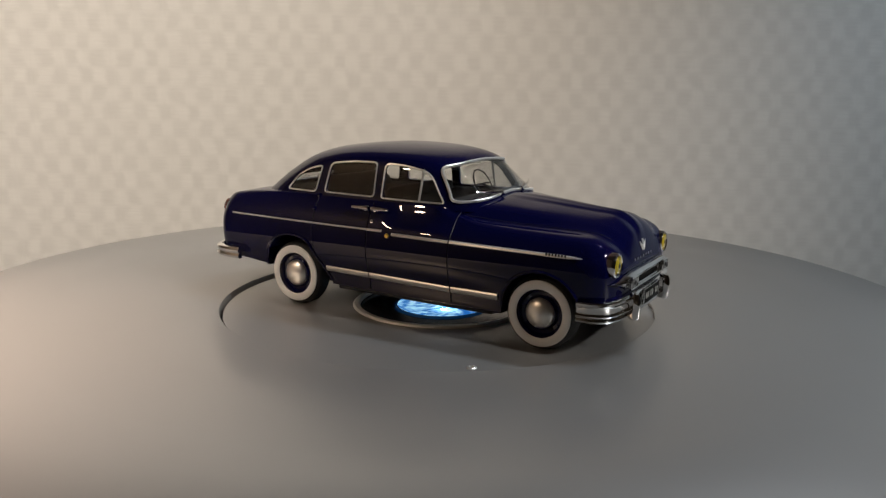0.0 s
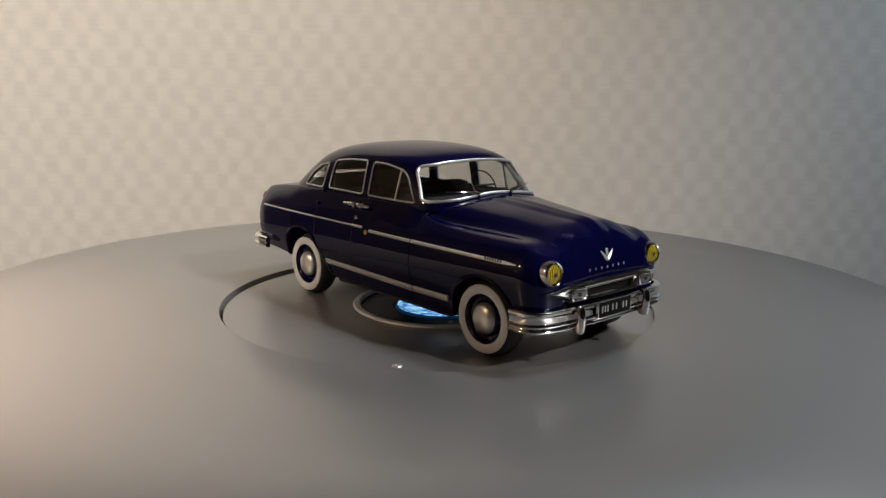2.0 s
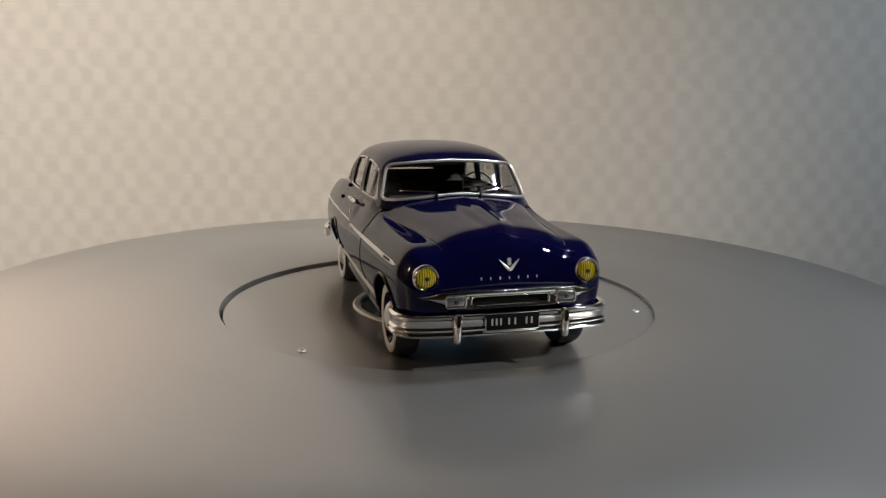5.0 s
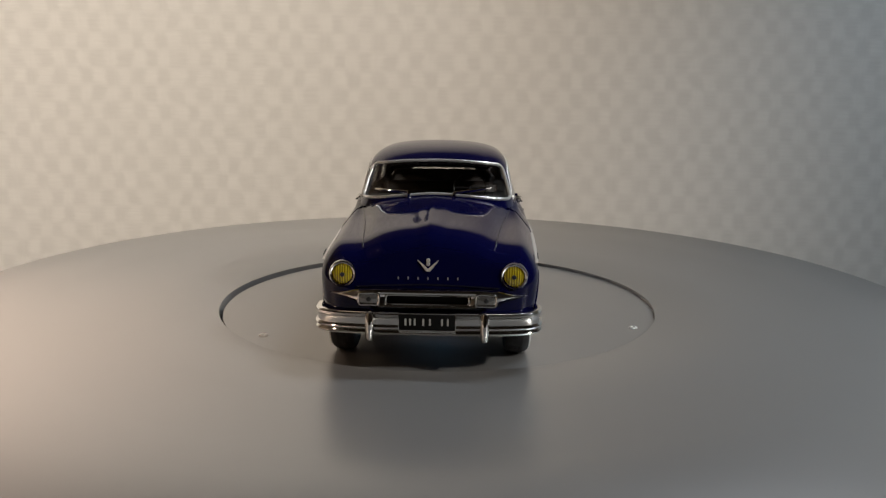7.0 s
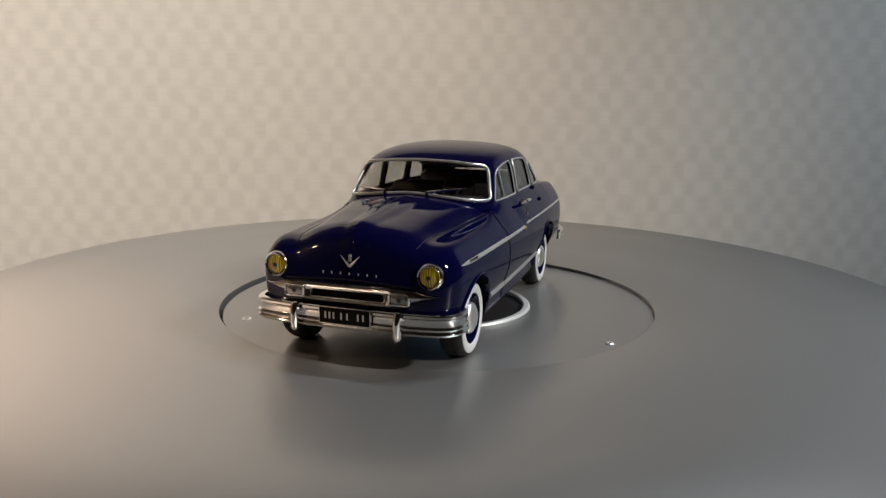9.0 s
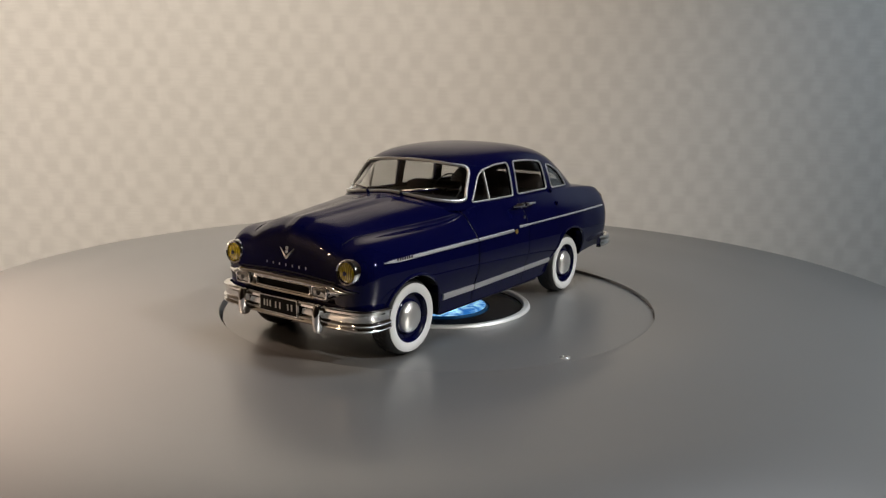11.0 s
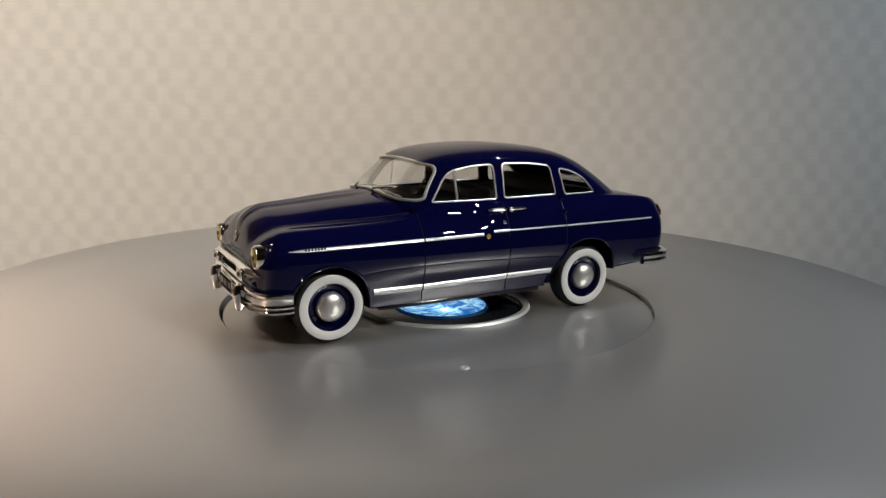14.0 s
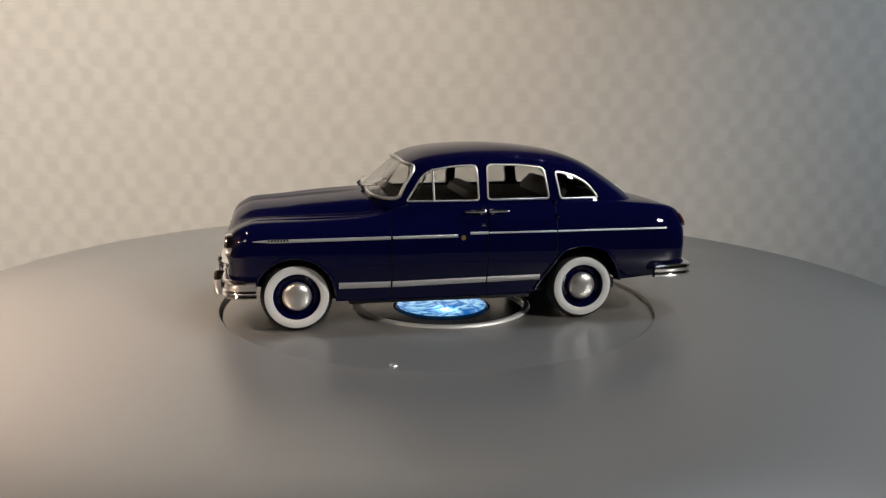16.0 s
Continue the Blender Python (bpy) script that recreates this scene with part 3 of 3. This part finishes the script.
def build_windows(car):
    for side in (1, -1):
        for outline, label in ((FRONT_WINDOW, "clear front door window"), (REAR_WINDOW, "clear rear door window"), (QUARTER_WINDOW, "clear rear quarter window")):
            w = part("window", pane(outline, "side", side), GLASS, car, label)
            w.visible_shadow = False
            bm = tube(frame_line(outline, "side", 0.0, side), 0.21, True, 8)
            part("window_frame", bm, SATIN, w, "satin chrome window surround")
            if outline is FRONT_WINDOW:
                a, b = on_side(2.15, 26.8, 0.0, side, [CABIN_TREE]), on_side(2.25, 33.4, 0.0, side, [CABIN_TREE])
                part("quarterlight_bar", tube([a.lerp(b, k / 6) for k in range(7)], 0.26, False, 8), SATIN, w)
    screen = part("windscreen", pane(SCREEN, "front"), GLASS, car, "clear curved windscreen")
    screen.visible_shadow = False
    back = part("rear_screen", pane(REAR_SCREEN, "rear"), GLASS, car, "clear curved rear window")
    back.visible_shadow = False
    part("rear_screen_frame", tube(frame_line(REAR_SCREEN, "rear", 0.0), 0.28, True, 8), SATIN, back, "slim chrome surround")
    part("windscreen_frame", tube(frame_line(SCREEN, "front", 0.05), 0.36, True, 8), SATIN, screen, "chrome windscreen surround")


def sheet(rows_xz, side, lift, deep):
    """A thin panel that follows the flank; rows of (x, z)."""
    outer = [[on_side(x, z, lift, side, [BODY_TREE]) for x, z in r] for r in rows_xz]
    inner = [[p - Vector((0, deep * side, 0)) for p in r] for r in outer]
    bm = bmesh.new()
    a = [[bm.verts.new(p) for p in r] for r in outer]
    b = [[bm.verts.new(p) for p in r] for r in inner]
    nr, nc = len(a), len(a[0])
    for i in range(nr - 1):
        for j in range(nc - 1):
            bm.faces.new((a[i][j], a[i][j + 1], a[i + 1][j + 1], a[i + 1][j]))
            bm.faces.new((b[i][j], b[i + 1][j], b[i + 1][j + 1], b[i][j + 1]))
    edge = [(0, j) for j in range(nc)] + [(i, nc - 1) for i in range(1, nr)] + [(nr - 1, j) for j in range(nc - 2, -1, -1)] + [(i, 0) for i in range(nr - 2, 0, -1)]
    for k in range(len(edge)):
        (i, j), (p, q) = edge[k], edge[(k + 1) % len(edge)]
        bm.faces.new((a[i][j], a[p][q], b[p][q], b[i][j]))
    return bm


REAR_EDGE = smooth_line([(7.6, -19.0), (9.4, -20.4), (12.0, -22.2), (14.5, -23.6), (17, -24.2), (26, -24.3)])


def build_doors(car):
    zs = [6.8 + (26.0 - 6.8) * k / 26 for k in range(27)]
    for side in (1, -1):
        front = part("front_door", sheet([[(11.55 - (11.55 + 8.75) * k / 24, z) for k in range(25)] for z in zs], side, 0.13, 0.5), PAINT, car)
        rear = part("rear_door", sheet([[(-9.1 + (REAR_EDGE(z) + 9.1) * k / 20, z) for k in range(21)] for z in zs], side, 0.10, 0.5), PAINT, car)
        for door, x0, x1, hub in ((front, -4.2, -8.5, -7.6), (rear, -13.8, -9.3, -10.1)):
            pts = [on_side(x0 + (x1 - x0) * k / 8, 24.25, 0.85, side) for k in range(9)]
            bm = tube(pts, [0.22, 0.32, 0.36, 0.38, 0.4, 0.45, 0.5, 0.55, 0.42], False, 10)
            lathe([(0.62, -1.0), (0.62, 0.1), (0.45, 0.35), (0.001, 0.4)] if side > 0 else [(0.62, 1.0), (0.62, -0.1), (0.45, -0.35), (0.001, -0.4)], "y", 16, on_side(hub, 24.25, 0.5, side), bm)
            part("handle", bm, CHROME, door, "small chrome pull handle")
        part("lock", lathe([(0.5, 0.4 * side), (0.45, 0.55 * side), (0.001, 0.6 * side)], "y", 16, on_side(-8.0, 22.1, -0.3, side)), CHROME, front, "tiny round chrome lock")
        part("badge", lathe([(0.55, 0.3 * side), (0.5, 0.5 * side), (0.001, 0.55 * side)], "y", 20, on_side(-3.5, 19.45, -0.2, side)), GOLD, front, "round brass badge")
        for edge in ([(11.75, z) for z in zs], [(-8.92, z) for z in zs], [(REAR_EDGE(z) - 0.2, z) for z in zs]):
            pts = [on_side(x, z, 0.02, side, [BODY_TREE]) for x, z in edge]
            part("door_gap", tube(pts, 0.08, False, 6), SEAM, car)
        for z in (26.2, 23.4):
            part("hinge", block((0.9, 0.8, 0.9), on_side(-24.7, z, 0.2, side), 0.25), PAINT, rear)


def strip(points_xz, half, side, lift=0.32, bm=None):
    """A flat-backed moulding along the flank; half: half its height at each point."""
    bm = bm or bmesh.new()
    rings = []
    for (x, z), h in zip(points_xz, half):
        mid = on_side(x, z, 0, side)
        up = (on_side(x, z + h, 0, side) - on_side(x, z - h, 0, side)).normalized() * h
        out = Vector((0, side, 0))
        rings.append([mid - up - out * 0.2, mid - up + out * lift * 0.55, mid - up * 0.55 + out * lift, mid + up * 0.55 + out * lift, mid + up + out * lift * 0.55, mid + up - out * 0.2])
    return loft(rings, True, True, bm)


def run(x0, z0, x1, z1, h, n, taper=False):
    pts = [(x0 + (x1 - x0) * k / n, z0 + (z1 - z0) * k / n) for k in range(n + 1)]
    hs = [h * (min(1.0, 0.15 + 0.35 * k) if taper else 1.0) for k in range(n + 1)]
    return pts, hs


def build_trim(car):
    for side in (1, -1):
        for x0, z0, x1, z1, h, taper in ((39.8, 19.35, 11.95, 19.75, 0.34, True), (11.5, 19.75, -2.3, 19.85, 0.34, False)):
            pts, hs = run(x0, z0, x1, z1, h, 24, taper)
            s = part("side_moulding", strip(pts, hs, side, 0.4), SATIN, car, "satin chrome side strip")
            if taper:
                for k in range(7):
                    x = 36.6 - 0.62 * k
                    q = on_side(x, 19.45, 0.42, side)
                    part("nameplate_bar", block((0.34, 0.12, 0.5), q, 0), BLACK, s)
        for x0, x1 in ((-5.0, -9.0), (-9.2, -24.2), (-24.6, -50.4)):
            pts, hs = run(x0, 20.3, x1, 20.3, 0.2 if x0 < -8 else 0.28, 20)
            part("rear_moulding", strip(pts, hs, side, 0.3), SATIN, car, "thin satin chrome strip")
        for x0, z0, x1, z1 in ((22.7, 9.7, 11.9, 9.65), (11.5, 9.65, -8.8, 9.95), (-9.1, 9.95, -21.0, 10.05)):
            pts, hs = run(x0, z0, x1, z1, 0.68, 16)
            part("sill_moulding", strip(pts, hs, side, 0.45), SATIN, car, "bright sill strip")
        # the gap between bonnet and wing
        pts = [on_top(x, side * (DIP_Y(x) * NOSE_Y(x) - 0.35), -0.04, [BODY_TREE]) for x in np.linspace(13, 42.5, 36)]
        part("bonnet_gap", tube(pts, 0.13, False, 6), SEAM, car)
        for outline in (FRONT_ARCH, REAR_ARCH):
            pts = [on_side(p[0], p[1] + 0.12, 0.02, side, [BODY_TREE]) for p in spline([(q[0], q[1], 0) for q in outline[1:-1]], 3)]
            part("arch_lip", tube(pts, 0.32, False, 8), PAINT, car)
    pts = [on_front(y, 16.35 - 0.012 * abs(y) ** 1.5, 0.02, [BODY_TREE]) for y in np.linspace(-12.5, 12.5, 40)]
    part("nose_gap", tube(pts, 0.14, False, 6), SEAM, car)
    # plain bars in place of the nameplate on the nose, and the V badge
    for k in range(7):
        y = -5.2 + 10.4 * k / 6
        q = on_front(y, 17.45, 0.08)
        part("nameplate_bar", block((0.14, 0.2, 0.48), q, 0.03), SATIN, car)
    bm = bmesh.new()
    for s in (1, -1):
        pts = [on_front(s * 1.85 * k / 6, 18.75 + 1.9 * k / 6, 0.12) for k in range(7)]
        tube(pts, [0.3, 0.34, 0.3, 0.24, 0.17, 0.11, 0.05], False, 8, bm, 0.6)
    for z in (19.95, 20.6):
        lathe([(0.36, 0), (0.36, 0.2), (0.28, 0.28), (0.2, 0.28), (0.18, 0.1), (0.001, 0.1)], "x", 16, on_front(0, z, -0.05), bm)
    part("nose_badge", bm, SATIN, car, "chrome V badge on the bonnet nose")


def bumper_line(path, per=6):
    return spline([(x, y, 0) for x, y in path], per)


def bumper(path, profile):
    """Sweeps a profile of (out, z) along a plan path."""
    rings = []
    n = len(path)
    for i, p in enumerate(path):
        d = (path[min(i + 1, n - 1)] - path[max(i - 1, 0)]).normalized()
        out = Vector((d.y, -d.x, 0))
        rings.append([p + out * o + Vector((0, 0, z)) for o, z in profile])
    return loft(rings, True, True)


FRONT_BAR = [(-0.6, 7.5), (0.0, 7.45), (0.55, 7.6), (0.75, 7.95), (0.6, 8.25), (0.4, 8.4), (0.65, 8.6), (0.75, 8.9), (0.55, 9.15), (0.3, 9.3), (0.25, 10.2), (0.4, 10.5), (0.62, 10.8), (0.6, 11.2), (0.3, 11.5), (-0.2, 11.6), (-0.6, 11.5)]


def build_front(car):
    path = bumper_line([(39.4, -19.9), (42.2, -19.7), (44.2, -18.8), (45.4, -16.6), (46.1, -12), (46.45, -6), (46.55, 0), (46.45, 6), (46.1, 12), (45.4, 16.6), (44.2, 18.8), (42.2, 19.7), (39.4, 19.9)])
    bar = part("front_bumper", bumper(path, FRONT_BAR), CHROME, car, "ribbed chrome bumper")
    for y in (-10.0, 10.0):
        rings = []
        for z, hx, hy in ((6.6, 0.5, 0.35), (6.75, 0.9, 0.6), (7.3, 1.25, 0.78), (9.2, 1.4, 0.85), (11.0, 1.25, 0.78), (11.75, 0.9, 0.6), (11.95, 0.4, 0.3)):
            rings.append([(47.2 + hx * math.cos(a), y + hy * math.sin(a), z) for a in np.linspace(0, 2 * math.pi, 21)[:-1]])
        part("overrider", loft(rings), CHROME, bar)
    board = part("number_plate", block((0.5, 9.9, 3.0), (47.35, 0, 10.15), 0.1), VOID, car, "black plate with pale figures")
    for y in (-4.95, 4.95):
        part("plate_edge", block((0.6, 0.16, 3.1), (47.4, y, 10.15), 0.05), CHROME, board)
    for z in (8.65, 11.65):
        part("plate_edge", block((0.6, 9.9, 0.16), (47.4, 0, z), 0.05), CHROME, board)
    for y in (3.75, 2.95, 2.15, 0.65, -0.5, -2.6, -3.6):
        part("plate_bar", block((0.12, 0.32, 1.2), (47.62, -y, 10.15), 0.0), LETTER, board)
    # grille: a chrome wing-shaped surround with a dark slot
    outer = [(17.4, 14.5), (14.5, 14.95), (12.6, 15.5), (9, 15.75), (4.5, 15.75), (0, 15.7)]
    under = [(0, 12.1), (4.5, 12.15), (8.5, 12.25), (11.6, 12.9), (13.2, 13.5), (15.3, 14.1)]
    rim = outer + [(-y, z) for y, z in outer[-2::-1]] + [(-y, z) for y, z in under[::-1]] + under[1:]
    rim = resample([Vector(p) for p in rim], 0.5)
    # each rim point answers to the nearest point of the slot's outline
    inner = []
    for p in rim:
        q = Vector((max(-7.1, min(7.1, p.x)), 14.55 if p.y > 13.8 else 13.1))
        if abs(p.x) > 7.1:
            q.y = 13.85 + (p.y - 13.85) * 0.55
            q.y = max(13.1, min(14.55, q.y))
        inner.append(q)
    rings = []
    for u, lift in ((0, 0.1), (0.0, 0.5), (0.1, 0.95), (0.28, 1.35), (0.5, 1.5), (0.75, 1.4), (0.92, 1.1), (1.0, 0.7), (1.0, 0.0)):
        ring = []
        for p, q in zip(rim, inner):
            r = p.lerp(q, u)
            ring.append(on_front(r.x, r.y, 0) + Vector((lift * (1 - 0.45 * step(12, 17.4, abs(r.x))), 0, 0)))
        rings.append(ring)
    grille = part("grille", loft(rings, True, False), CHROME, car, "chrome grille surround with a dark slot")
    pts = [[on_front(y, z, 0.06) for y in np.linspace(-7.3, 7.3, 13)] for z in (12.9, 13.8, 14.7)]
    part("grille_slot", loft(pts, False, False), VOID, grille)
    rim = resample(clean(rounded([(-7.25, 13.0), (-7.25, 14.65), (7.25, 14.65), (7.25, 13.0)], 0.7)), 0.5)
    part("slot_rim", tube([on_front(p[0], p[1], 0) + Vector((1.05, 0, 0)) for p in rim], 0.19, True, 8), CHROME, grille, "bright rounded rim of the slot")
    for y in (-10.2, 10.2):
        q = on_front(y, 14.05, 0.9)
        lampbox = block((1.5, 3.5, 2.0), q + Vector((0.25, 0, 0)), 0.55, 4)
        m = part("marker_lamp", lampbox, CLEARLENS, car, "small clear marker lamp")
        rim = rounded([(y - 1.8, 13.0), (y - 1.8, 15.1), (y + 1.8, 15.1), (y + 1.8, 13.0)], 0.6)
        part("bezel", tube([(q.x + 0.85, p[0], p[1]) for p in resample(clean(rim), 0.4)], 0.2, True, 8), CHROME, m, "bright chrome bezel")
        part("bulb", lathe([(0.42, 0.0), (0.42, 0.25), (0.25, 0.35), (0.001, 0.36)], "x", 16, q + Vector((0.88, 0, 0))), BLACK, m)
    for y in (-15.0, 15.0):
        x = on_front(y * 0.97, 17.9).x
        c = (x - 0.5, y, 17.95)
        ring = lathe([(2.45, -1.6), (2.45, 0.3), (2.38, 0.75), (2.15, 1.0), (1.92, 0.85), (1.85, 0.4), (1.85, -1.6)], "x", 48, (0, 0, 0), closed=True)
        h = part("headlight", ring, CHROME, car, "round headlight with a yellow lens", at=c)
        part("lens", lathe([(1.88, 0.4), (1.8, 0.62), (1.45, 0.9), (0.9, 1.08), (0.4, 1.13), (0.001, 1.15)], "x", 40), YELLOW, h, "fluted yellow glass lens")
        part("bulb", lathe([(0.42, 1.0), (0.4, 1.2), (0.25, 1.27), (0.001, 1.29)], "x", 20), BLACK, h)


def build_rear(car):
    path = bumper_line([(-47.6, 20.6), (-52, 20.5), (-55.8, 19.3), (-57.6, 16.8), (-58.3, 12), (-58.5, 5), (-58.5, 0), (-58.5, -5), (-58.3, -12), (-57.6, -16.8), (-55.8, -19.3), (-52, -20.5), (-47.6, -20.6)])
    profile = [(-0.6, 9.2), (0.2, 9.15), (0.6, 9.4), (0.7, 9.8), (0.45, 10.2), (0.4, 10.4), (0.55, 10.7), (0.65, 11.2), (0.5, 11.7), (0.1, 11.95), (-0.6, 11.9)]
    part("rear_bumper", bumper(path, profile), CHROME, car, "ribbed chrome bumper")
    for s in (1, -1):
        rings = []
        for k, (z, h) in enumerate(((20.2, 0.2), (20.6, 0.5), (21.4, 0.7), (22.2, 0.65), (22.8, 0.45), (23.1, 0.15))):
            p = hit((-80, 16.6 * s, z), (1, 0, 0), [BODY_TREE])
            x = p[0].x if p else -54
            rings.append([(x - 0.1 + 0.5 * math.cos(a), 16.6 * s + h * math.sin(a), z) for a in np.linspace(0, 2 * math.pi, 17)[:-1]])
        part("tail_light", loft(rings), RED, car, "small red tail light")
    bm = block((78, 29, 2.6), (-2, 0, 6.7), 0.6)
    block((40, 35, 1.5), (0.5, 0, 5.75), 0.4, 2, bm)
    block((13, 24, 1.6), (-45, 0, 8.9), 0.5, 2, bm)
    part("chassis", bm, BLACK, car, "black chassis underside")
    for x in (31.3, -31.3):
        part("axle", tube([(x, -15, 7.4), (x, 15, 7.4)], 0.8, False, 10), BLACK, car)


WHEEL_R = 7.4


def build_wheels(car):
    tyre = lathe([(4.9, -4.4), (6.2, -4.6), (6.9, -4.3), (7.25, -3.7), (WHEEL_R, -3.0), (WHEEL_R, -1.4), (7.25, -0.7), (6.9, -0.15), (6.45, 0.12), (4.9, 0.05), (4.5, -0.6), (4.5, -4.0)], "y", 72, closed=True)
    # tread blocks
    for k in range(48):
        a = 2 * math.pi * k / 48
        for off, y in ((0.0, -1.65), (0.5, -2.75)):
            b = a + off * 2 * math.pi / 48
            m = Matrix.Rotation(-b, 4, "Y")
            own = bmesh.new()
            bmesh.ops.create_cube(own, size=1)
            bmesh.ops.scale(own, vec=(0.25, 0.8, 0.55), verts=own.verts)
            bmesh.ops.translate(own, vec=(WHEEL_R - 0.06, y, 0), verts=own.verts)
            bmesh.ops.transform(own, matrix=m, verts=own.verts)
            me = bpy.data.meshes.new("tmp")
            own.to_mesh(me)
            own.free()
            tyre.from_mesh(me)
            bpy.data.meshes.remove(me)
    tyre_me = finish(tyre, "wheel", RUBBER)
    white_me = finish(lathe([(6.62, 0.02), (6.6, 0.2), (6.3, 0.34), (5.6, 0.36), (5.0, 0.26), (4.82, 0.1), (4.8, -0.2), (6.62, -0.2)], "y", 72, closed=True), "whitewall", WHITEWALL)
    rim_me = finish(lathe([(4.9, 0.02), (4.82, 0.2), (4.65, 0.16), (4.4, -0.4), (4.2, -0.9), (3.5, -1.05), (3.2, -0.75), (2.7, -0.55), (2.4, -0.6), (2.4, -2), (4.9, -2)], "y", 64, closed=True), "rim", PAINT)
    cap_me = finish(lathe([(3.05, -0.9), (3.05, -0.3), (2.95, -0.05), (2.5, 0.38), (1.8, 0.72), (0.9, 0.92), (0.001, 0.98)], "y", 48), "hubcap", CAP)
    for x, y in ((31.3, 18.7), (31.3, -18.7), (-31.3, 18.9), (-31.3, -18.9)):
        w = part("wheel", tyre_me, RUBBER, car, "black tyre with a broad white sidewall")
        flip = 0 if y > 0 else 180
        w.matrix_basis = pose(x * MM, y * MM, WHEEL_R * MM, 0, 0, flip)
        part("whitewall", white_me, WHITEWALL, w, "broad white sidewall ring")
        part("rim", rim_me, PAINT, w, "navy blue wheel rim")
        part("hubcap", cap_me, CAP, w, "domed chrome hubcap")


def build_inside(car):
    for name, x, tall in (("front_seat", -8.0, 28.6), ("rear_seat", -27.0, 29.7)):
        rings = []
        for z, w, d in ((25.5, 13.6, 2.2), (28, 13.8, 2.0), (tall - 1.2, 13.2, 1.5), (tall - 0.3, 12.6, 1.0), (tall, 11.8, 0.4)):
            lean = -(z - 25.5) * 0.35
            rings.append([(x + lean + d * math.cos(a), w * (abs(math.sin(a)) ** 0.35) * (1 if math.sin(a) >= 0 else -1), z) for a in np.linspace(0, 2 * math.pi, 41)[:-1]])
        part(name, loft(rings), SEATS, car, "brown bench seat")
    part("dashboard", loft([[(9.5 - 2.5 * s, y, 26.2 + 1.5 * math.sin(a)) for s, a in ((0, 0), (-0.6, 0.9), (0.3, 1.57), (1, 0.7), (1, 0))] for y in np.linspace(-14.3, 14.3, 9)]), INSIDE, car)
    c = Vector((4.2, 7.2, 28.6))
    m = Matrix.Rotation(radians(62), 3, "Y")
    ring = [c + m @ Vector((3.6 * math.cos(a), 3.6 * math.sin(a), 0)) for a in np.linspace(0, 2 * math.pi, 33)[:-1]]
    bm = tube(ring, 0.17, True, 8)
    for s in (1, -1):
        tube([c, c + m @ Vector((0, 3.5 * s, 0))], 0.2, False, 6, bm)
    tube([c, Vector((9, 7.2, 26.0))], 0.35, False, 8, bm)
    part("steering_wheel", bm, BLACK, car, "thin black steering wheel")


def build_wipers(car):
    for y0, y1, z1 in ((3.9, 11.6, 29.3), (-5.6, -12.6, 28.75)):
        a = on_front(y0, 28.0, 0.9)
        pts = []
        for k in range(9):
            u = k / 8
            pts.append(on_front(y0 + (y1 - y0) * u, 28.35 + (z1 - 28.35) * u, 0.75))
        bm = tube(pts, [0.3, 0.3, 0.28, 0.26, 0.3, 0.22, 0.2, 0.2, 0.18], False, 8)
        tube([a - Vector((0.9, 0, 0.9)), a, pts[0]], 0.36, False, 8, bm)
        part("wiper", bm, CHROME, car, "slim chrome wiper arm")


def build_car():
    car = new("model_car")
    tagged(car, "navy blue die-cast saloon car with whitewall tyres", "model car")
    build_body(car)
    build_cabin(car)
    build_windows(car)
    build_doors(car)
    build_trim(car)
    build_front(car)
    build_rear(car)
    build_wheels(car)
    build_inside(car)
    build_wipers(car)
    return car


car = build_car()
body_bm.free()
cabin_bm.free()

# ---- what turns: plate and car about the plate's axis ----
TURN = ((0, 68.77), (1, 60.21), (2, 51.55), (3, 42.88), (4, 34.22), (5, 25.61), (6, 17.04), (7, 8.51), (8, 0.0), (9, -8.52), (10, -17.05), (11, -25.62),
        (12, -34.22), (13, -42.82), (14, -51.39), (15, -59.83), (16, -68.06))
CAR_AT = pose(-0.001476, -0.002802, 0.0, 0, 0, -100.24)


def motions():
    walk(plate, [(t, pose(0, 0, 0, 0, 0, a)) for t, a in TURN])
    walk(car, [(t, pose(0, 0, 0, 0, 0, a) @ CAR_AT) for t, a in TURN])


motions()
